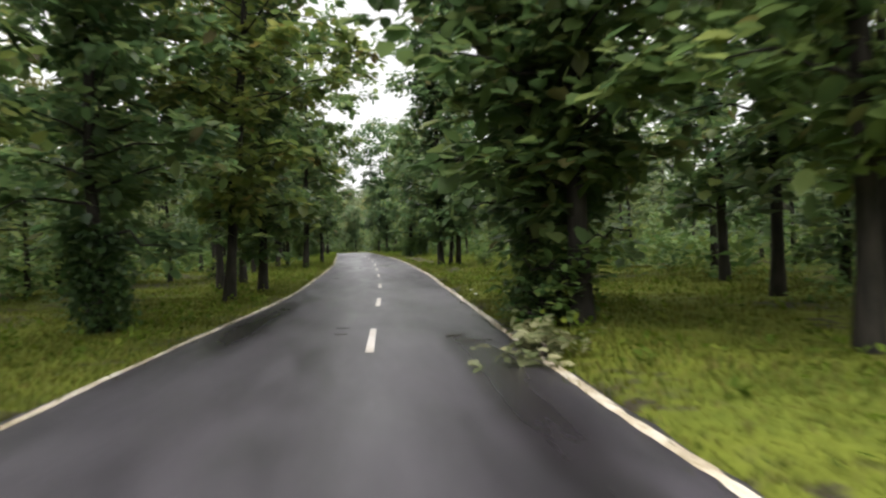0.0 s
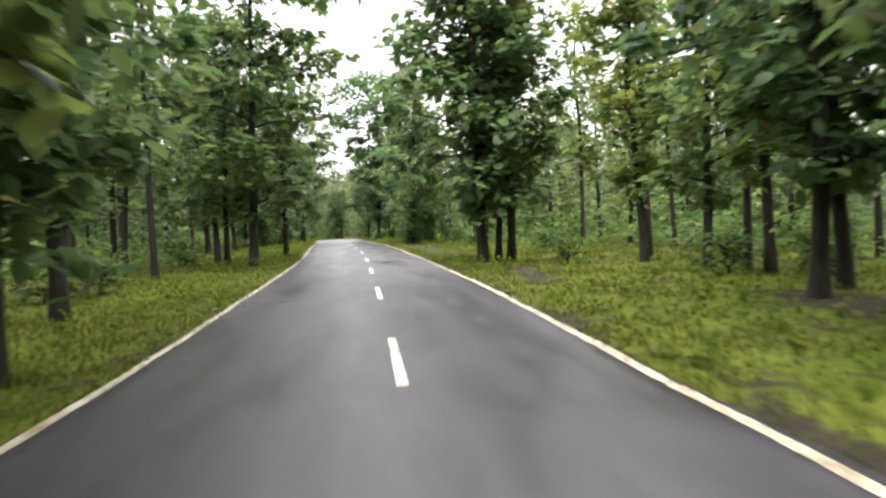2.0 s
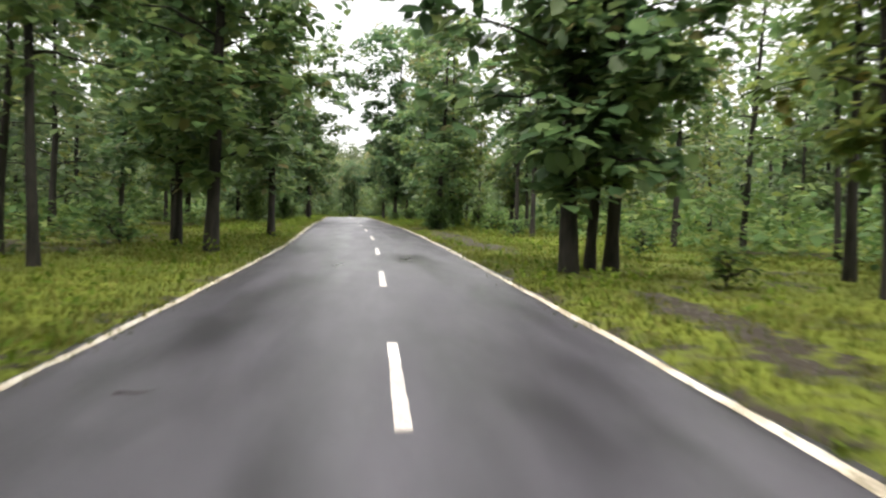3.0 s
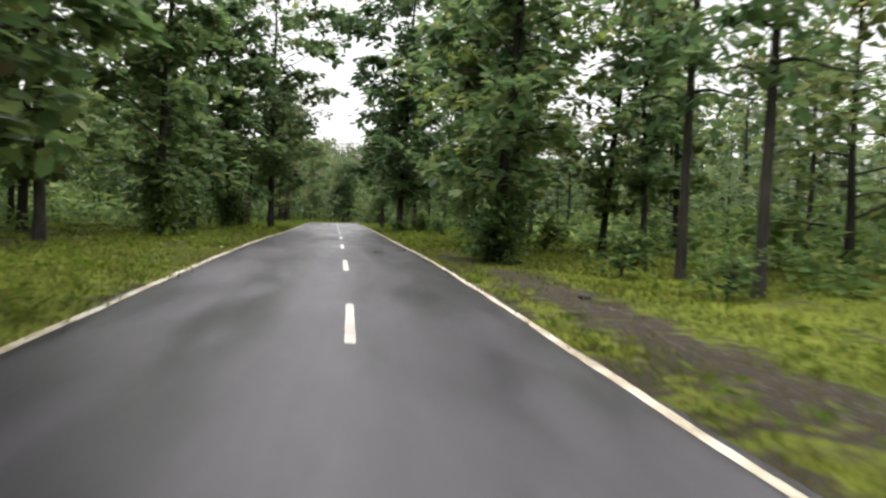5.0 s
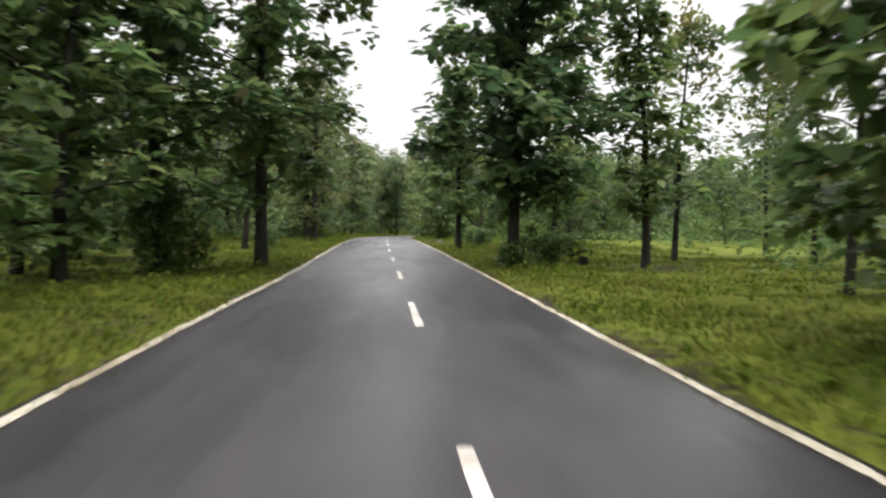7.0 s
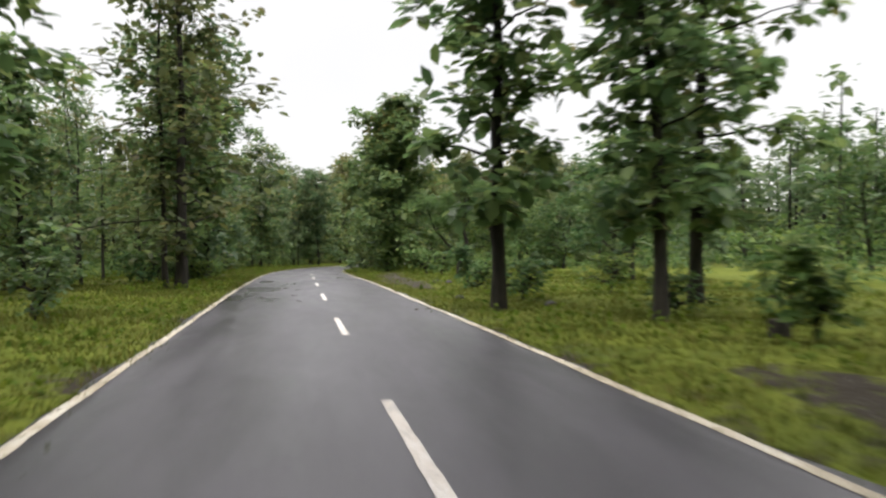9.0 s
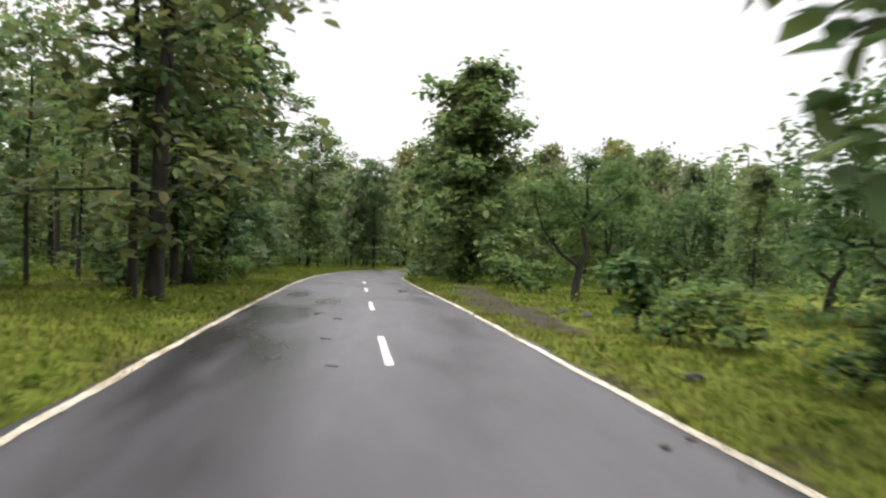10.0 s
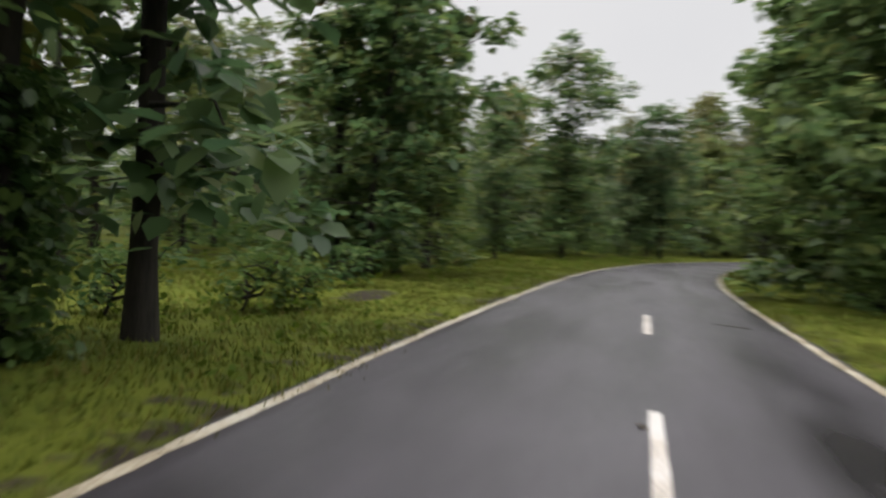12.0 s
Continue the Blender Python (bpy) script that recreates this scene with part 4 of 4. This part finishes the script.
# ---------------------------------------------------------------- grass and undergrowth
def build_grass():
    rng = np.random.default_rng(17)
    n = 105000
    s = rng.uniform(-2, 205, n)
    o = rng.choice([-1, 1], n) * (2.87 + 13 * rng.random(n) ** 1.7)
    x, y = plan(s, o)
    s2, o2 = nearest(x, y)
    trodden = (np.abs(s2 - 22.9) < 1.3) & (np.abs(o2 - 5.4) < 0.45)
    kerb = 0.118 + np.where(o2 > 0, half_width(s2, 1), half_width(s2, -1))
    keep = (np.abs(o2) > kerb) & ~trodden & (rng.random(n) > bareness(x, y, s2, o2) * 0.98)
    x, y, s2, o2 = x[keep], y[keep], s2[keep], o2[keep]
    z = ground_z(x, y, s2, o2)
    n = len(x)
    b = 6
    tall = np.repeat((0.055 + 0.07 * rng.random(n) ** 2) * np.interp(np.abs(o2), [2.87, 3.5, 16], [0.75, 1.0, 1.25]) * (1 + 0.3 * wave(x, y, 1.2, 9.0)), b)
    ang = rng.uniform(0, 6.28, n * b)
    foot = np.repeat(np.stack([x, y, z - 0.02], 1), b, 0) + rng.normal(0, 0.17, (n * b, 3)) * [1, 1, 0]
    out = np.stack([np.cos(ang), np.sin(ang)], 1)
    side = np.stack([-np.sin(ang), np.cos(ang)], 1)
    wd = (0.010 + 0.07 * tall)[:, None]
    v = np.zeros((n * b, 3, 3))
    v[:] = foot[:, None]
    v[:, 0, :2] += side * wd
    v[:, 1, :2] -= side * wd
    v[:, 2, :2] += out * (tall * rng.uniform(0.2, 1.0, n * b))[:, None]
    v[:, 2, 2] += tall + 0.02
    f = np.arange(n * b * 3).reshape(-1, 3)
    tagged(link("grass", poly_mesh("grass", v.reshape(-1, 3), f, GRASS)), "bright yellow-green grass on the road's verges", "grass", kind="stuff")


def build_weeds():
    rng = np.random.default_rng(23)
    n = 9000
    s = rng.uniform(-2, 205, n)
    o = rng.choice([-1, 1], n) * (3.1 + 13 * rng.random(n) ** 1.3)
    x, y = plan(s, o)
    s2, o2 = nearest(x, y)
    lush = wave(x, y, 1.7, 4.0) + 0.5 * wave(x, y, 0.6, 14.0)
    trodden = (np.abs(s2 - 22.7) < 1.7) & (np.abs(o2 - 5.4) < 0.6)
    keep = (np.abs(o2) > 3.1) & ~trodden & (bareness(x, y, s2, o2) < 0.5) & (lush + rng.normal(0, 0.3, n) > 0.05)
    tall = np.clip(0.06 + 0.26 * lush * np.interp(np.abs(o2), [3.1, 4.5, 8], [0.45, 1.0, 1.3]), 0.05, 0.5)
    c = np.stack([x, y, ground_z(x, y, s2, o2) + 0.03 + tall * rng.random(n)], 1)[keep]
    v, f = tufts_of(c, np.tile([0, 0, 0.9], (len(c), 1)), 8, 0.11, 0.13, rng, droop=-0.3)
    tagged(link("weeds", poly_mesh("weeds", v, f, WEED_LEAF)), "low broad-leaved weeds among the grass", "weeds", kind="stuff")


def build_undergrowth():
    rng = np.random.default_rng(29)
    n = 2100
    s = rng.uniform(-20, 220, n)
    o = rng.choice([-1, 1], n) * (8.6 + 34 * rng.random(n) ** 1.15)
    x, y = plan(s, o)
    _, o2 = nearest(x, y)
    keep = (np.abs(o2) > np.where((o2 < 0) & (s < 112), 7.8, 10.0)) & ~((o > 0) & (s > 112) & (s < 165) & (o < 18) & (rng.random(n) < 0.8))
    x, y = x[keep], y[keep]
    h = rng.uniform(0.25, 1.3, len(x))
    c = np.stack([x, y, ground_z(x, y)], 1)
    c = np.repeat(c, 5, 0) + rng.normal(0, 0.35, (len(x) * 5, 3)) * [1, 1, 0]
    c[:, 2] += np.repeat(h, 5) * rng.uniform(0.2, 1, len(c))
    v, f = tufts_of(c, np.tile([0, 0, 0.6], (len(c), 1)), 6, 0.18, 0.30, rng, far=True)
    tagged(link("undergrowth", poly_mesh("undergrowth", v, f, SHRUB_LEAF)), "leafy green undergrowth between the forest trunks", "undergrowth", kind="stuff")


def build_thicket():
    """Young growth that closes the view between the farther trunks."""
    rng = np.random.default_rng(37)
    n = 12500
    s = rng.uniform(-40, 240, n)
    o = rng.choice([-1, 1], n) * (12 + 60 * rng.random(n) ** 1.25)
    x, y = plan(s, o)
    _, o2 = nearest(x, y)
    clear = ((o > 0) & (s > 110) & (s < 162) & (o < 27)) | ((o < 0) & (s > 143) & (s < 166) & (o > -17))
    keep = (np.abs(o2) > 11) & ~clear & (rng.random(n) < np.interp(np.abs(o), [12, 22], [0.35, 1.0]) + ((o < 0) & (s > 160)) + 0.55 * (s < 104) * (np.abs(o) > 13.5))
    x, y, a = x[keep], y[keep], np.abs(o2[keep])
    c = np.stack([x, y, ground_z(x, y)], 1)
    c[:, 2] += 0.2 + np.clip(2.2 + 1.6 * wave(x, y, 6.0, 2.0), 0.3, 5) * np.interp(a, [11, 24], [0.45, 1.0]) * rng.uniform(0, 1.25, len(c))
    v, f = tufts_of(c, np.tile([0, 0, 0.3], (len(c), 1)), 10, 0.45, 0.55, rng, far=True)
    tagged(link("thicket", poly_mesh("thicket", v, f, SHRUB_LEAF)), "leafy thicket of young growth deep in the forest", "thicket", kind="stuff")


def build_gravel():
    """Loose stones on the bare strips of the verge."""
    rng = np.random.default_rng(41)
    n = 60000
    s = rng.uniform(30, 165, n)
    o = rng.choice([-1, 1, 1], n) * rng.uniform(2.9, 6.6, n)
    x, y = plan(s, o)
    s2, o2 = nearest(x, y)
    keep = (bareness(x, y, s2, o2) > 0.78) & (np.abs(o2) > 3.1)
    x, y, s2, o2 = x[keep][:7000], y[keep][:7000], s2[keep][:7000], o2[keep][:7000]
    n = len(x)
    c = np.stack([x, y, ground_z(x, y, s2, o2)], 1)
    size = 0.012 + 0.035 * rng.random(n) ** 3
    ang = rng.uniform(0, 6.28, (n, 1)) + np.array([0, 2.0, 4.1])[None]
    v = np.zeros((n, 4, 3))
    v[:, :3, 0] = np.cos(ang) * rng.uniform(0.7, 1.3, (n, 3))
    v[:, :3, 1] = np.sin(ang) * rng.uniform(0.7, 1.3, (n, 3))
    v[:, :3, 2] = -0.3
    v[:, 3, :2] = rng.normal(0, 0.25, (n, 2))
    v[:, 3, 2] = rng.uniform(0.4, 0.9, n)
    v = c[:, None] + v * size[:, None, None]
    f = np.array([[0, 1, 3], [1, 2, 3], [2, 0, 3]])[None] + (np.arange(n) * 4)[:, None, None]
    tagged(link("gravel", poly_mesh("gravel", v.reshape(-1, 3), f.reshape(-1, 3), GRAVEL)), "loose grey gravel on the bare verge", "gravel", kind="stuff")


build_grass()
build_weeds()
build_gravel()
build_undergrowth()
build_thicket()

# plants on the verge: length, offset, size, kind
PLANTS_BEFORE = [
    (108.0, 5.3, 1.05, "shrub"), (107.2, 5.5, 0.8, "shrub"), (111.6, 7.4, 1.0, "shrub"), (79.0, 4.6, 1.3, "shrub"), (80.4, 4.9, 1.1, "shrub"), (13.7, 3.45, 1.25, "shrub"), (14.6, 3.75, 1.35, "shrub"), (13.3, 3.3, 0.75, "shrub"),
    (70.5, 7.4, 0.8, "shrub"), (75.0, 7.0, 1.1, "shrub"), (87.5, 8.6, 1.2, "shrub"), (89.6, -6.1, 1.2, "shrub"), (103.2, -5.5, 1.1, "shrub"), (91.0, -7.5, 1.2, "shrub"), (38.5, 8.2, 0.9, "shrub"), (36.5, 9.5, 0.9, "shrub"),
    (31.6, 8.4, 1.0, "shrub"), (47.5, 7.0, 0.8, "shrub"), (56.0, 8.2, 0.9, "shrub"), (45.0, -7.6, 1.0, "shrub"), (43.0, -8.4, 1.2, "shrub"), (60.0, -8.2, 1.3, "shrub"),
]
PLANTS_CLEARING = [
    (133.5, 5.6, 0.88, "column"), (115.9, -4.9, 0.5, "sapling"), (117.0, -5.4, 0.55, "sapling"), (115.7, 6.7, 0.85, "column"), (124.8, -6.4, 0.9, "sapling"), (123.6, -6.0, 0.6, "sapling"), (126.5, 5.6, 1.0, "shrub"), (130.6, 6.3, 1.1, "shrub"),
    (131.4, 5.3, 0.8, "shrub"), (121.5, 7.6, 0.9, "shrub"), (118.4, 8.3, 1.0, "shrub"), (128.4, 8.9, 1.1, "shrub"),
]
PLANTS_BEND = [
    (154.0, 7.5, 1.5, "shrub"), (150.6, 7.8, 1.3, "shrub"), (162.6, 5.7, 1.1, "shrub"), (166.4, 5.6, 0.9, "shrub"), (147.0, -7.4, 0.9, "shrub"), (152.2, -7.4, 0.9, "shrub"), (146.9, -5.2, 0.9, "shrub"), (153.9, -6.1, 0.9, "shrub"),
    (154.6, -5.6, 0.7, "shrub"), (159.5, -6.6, 0.9, "shrub"), (145.6, -7.6, 1.5, "shrub"), (149.3, -7.0, 1.4, "shrub"), (143.3, -7.4, 1.3, "shrub"), (148.0, -6.6, 0.9, "shrub"),
]
for s, o, k, kind in PLANTS_BEFORE + PLANTS_CLEARING + PLANTS_BEND:
    stand(kind, s, o, k, pick.uniform(0, 360), group="plants on the verge")


# ---------------------------------------------------------------- small things
def at_ground(s, o, turn=0.0, sink=0.0):
    x, y = plan(s, o)
    return pose(float(x), float(y), float(ground_z(x, y)[0]) - sink, 0, 0, turn)


def at_road(s, o, turn=0.0, up=0.0):
    x, y = plan(s, o)
    return pose(float(x), float(y), float(road_z(s, o)) + up, 0, 0, turn)


def build_milestone():
    root = new("milestone")
    w, h, d = 0.44, 0.72, 0.22
    prof = [(-w / 2 * 1.03, -0.15), (w / 2 * 1.03, -0.15)] + [(w / 2 * math.cos(a), h - w * 0.42 + w * 0.42 * math.sin(a)) for a in np.linspace(0, math.pi, 17)]
    bm = bmesh.new()
    face = bm.faces.new([bm.verts.new((x, -d / 2, z)) for x, z in prof])
    out = bmesh.ops.extrude_face_region(bm, geom=[face])
    for v in out["geom"]:
        if isinstance(v, bmesh.types.BMVert):
            v.co.y += d
    bmesh.ops.recalc_face_normals(bm, faces=bm.faces)
    bmesh.ops.bevel(bm, geom=[e for e in bm.edges if abs(e.verts[0].co.y - e.verts[1].co.y) < 1e-6], offset=0.022, segments=2, affect="EDGES")
    stone = part("stone", bm, STONE_PAINT, root)
    for x, z, bw, bh in [(-0.01, 0.49, 0.27, 0.026), (-0.08, 0.44, 0.07, 0.030), (0.02, 0.435, 0.05, 0.036), (0.10, 0.44, 0.06, 0.028), (-0.02, 0.395, 0.05, 0.014), (0.09, 0.40, 0.05, 0.016), (-0.04, 0.505, 0.05, 0.012), (0.08, 0.508, 0.06, 0.014)]:
        bm = bmesh.new()
        bmesh.ops.create_cube(bm, size=1.0, matrix=Matrix.Translation((x, -d / 2 - 0.001, z)) @ Matrix.Diagonal((bw, 0.006, bh, 1)))
        part("painted_bar", bm, BLACK_PAINT, stone)
    cu = bpy.data.curves.new("number", "FONT")
    cu.body, cu.size, cu.align_x, cu.extrude, cu.offset = "34", 0.20, "CENTER", 0.002, 0.006
    cu.materials.append(BLACK_PAINT)
    ob = link("number", cu, stone, "black painted number 34")
    ob.matrix_basis = pose(0.04, -d / 2 - 0.003, 0.225, 90, 0, 0)
    root.matrix_basis = Matrix.Translation((0, 0, -0.10)) @ at_ground(23.7, 5.45, math.degrees(float(line(23.9)[0])) + 4) @ pose(0, 0, 0, 0, -1.5, 0)
    tagged(root, "white limewashed milestone with black lettering in the grass", "milestone")


build_milestone()


def lump(name, size, seed, mat, label, category, m, flat=0.6):
    bm = bmesh.new()
    bmesh.ops.create_icosphere(bm, subdivisions=2, radius=size)
    r = random.Random(seed)
    off = Vector((r.uniform(0, 50), r.uniform(0, 50), 0))
    for v in bm.verts:
        n = noise.noise(v.co / size * 0.9 + off) * 0.45 + noise.noise(v.co / size * 2.3 + off) * 0.2
        v.co *= 1 + n
        v.co.z *= flat
    me = bpy.data.meshes.new(name)
    bm.to_mesh(me)
    bm.free()
    me.materials.append(mat)
    ob = link(name, me)
    ob.matrix_basis = m
    return tagged(ob, label, category)


for i, (s, o, size) in enumerate([(138.4, 5.35, 0.20), (138.0, 5.15, 0.13), (136.9, 5.5, 0.17), (127.4, 4.0, 0.14), (70.3, 4.6, 0.13), (68.0, 3.7, 0.10), (124.2, 5.6, 0.16)]):
    lump("rock", size, i, ROCK, "dark weathered rock lying in the grass", "rock", at_ground(s, o, 40 * i, -size * 0.2))


def build_stump(s, o, seed, width, height):
    r = np.random.default_rng(seed)
    root = new("tree_stump")
    hs = np.linspace(-0.1, height, 6)
    pts = np.stack([r.normal(0, 0.008, 6), r.normal(0, 0.008, 6), hs], 1)
    v, f = tube(pts, width / 2 * np.array([1.5, 1.3, 1.08, 1.0, 0.97, 0.96]), 12, 0.10, r)
    link("bole", poly_mesh("bole", v, f, BARK, True), root)
    bm = bmesh.new()
    ring = [bm.verts.new(p) for p in v[-12:] * [0.97, 0.97, 1] + r.normal(0, 0.008, (12, 3)) * [0, 0, 1]]
    top = bm.verts.new((0, 0, height + 0.015))
    for a in range(12):
        bm.faces.new((ring[a], ring[(a + 1) % 12], top))
    part("cut_face", bm, TWIG, root, "weathered dark cut face")
    root.matrix_basis = at_ground(s, o, 70 * seed, 0.02)
    tagged(root, "dark weathered low tree stump in the grass", "stump")


for i, (s, o) in enumerate([(110.0, 7.4), (116.9, 6.9)]):
    build_stump(s, o, 50 + i, 0.34, 0.30)


def build_twig(s, o, turn, length, seed):
    r = np.random.default_rng(seed)
    pts = np.stack([np.linspace(0, length, 5), np.cumsum(r.normal(0, 0.025, 5)), 0.012 + 0 * np.arange(5)], 1)
    v, f = tube(pts, np.linspace(0.009, 0.005, 5), 5)
    ob = link("twig", poly_mesh("twig", v, f, TWIG))
    ob.matrix_basis = at_road(s, o, turn)
    tagged(ob, "short dark fallen twig on the wet asphalt", "twig", "twigs on the road")


for i, (s, o, a, ln) in enumerate([(135.8, -0.98, 10, 0.16), (134.4, -0.6, -8, 0.2), (127.9, -0.54, 6, 0.16), (130.8, -0.72, -10, 0.2), (14.6, -0.2, 5, 0.25), (13.6, -0.15, -12, 0.22), (11.8, 1.9, 14, 0.5), (12.6, 1.7, 30, 0.4), (157.3, 2.1, 160, 0.7), (39.3, -1.9, 12, 0.3)]):
    build_twig(s, o, a, ln, i)


def build_fallen_branch():
    r = np.random.default_rng(3)
    pts = np.stack([np.linspace(0, 2.2, 8), np.cumsum(r.normal(0, 0.06, 8)), 0.10 + 0.1 * np.sin(np.arange(8))], 1)
    root = new("fallen_branch")
    v, f = tube(pts, np.linspace(0.03, 0.01, 8), 6)
    link("stem", poly_mesh("stem", v, f, TWIG), root)
    c = np.repeat(pts, 5, 0) + r.normal(0, 0.22, (40, 3)) * [1, 1, 0.4]
    c[:, 2] = np.abs(c[:, 2])
    v, f = tufts_of(c, np.tile([0.3, 0, 0.4], (40, 1)), 6, 0.1, 0.2, r)
    v[:, 2] = np.maximum(v[:, 2], 0.0)
    link("foliage", poly_mesh("foliage", v, f, DRY_LEAF), root)
    root.matrix_basis = at_road(9.3, 2.70, 86, 0.0)
    tagged(root, "fallen leafy branch lying across the road's edge line", "branch")


build_fallen_branch()
for i, (s, o) in enumerate([(25.2, 3.4), (23.0, 3.3), (81.3, -3.3), (81.9, -3.8), (38.6, -3.15)]):
    lump("litter", 0.07, 70 + i, PALE_LITTER, "small crumpled scrap of pale litter", "litter", at_ground(s, o, 30 * i, -0.03) if o > 2.9 else at_road(s, o, 0, 0.02), 0.4)
for i, (s, o, size) in enumerate([(148.7, 0.20, 0.045), (124.1, 2.25, 0.05), (124.4, 2.6, 0.045), (135.5, -0.99, 0.05), (84.1, 2.55, 0.05)]):
    lump("leaf_clump", size, 80 + i, DEAD_LEAF, "small dark clump of wet fallen leaves on the asphalt", "leaves", at_road(s, o, 50 * i, size * 0.2), 0.45)
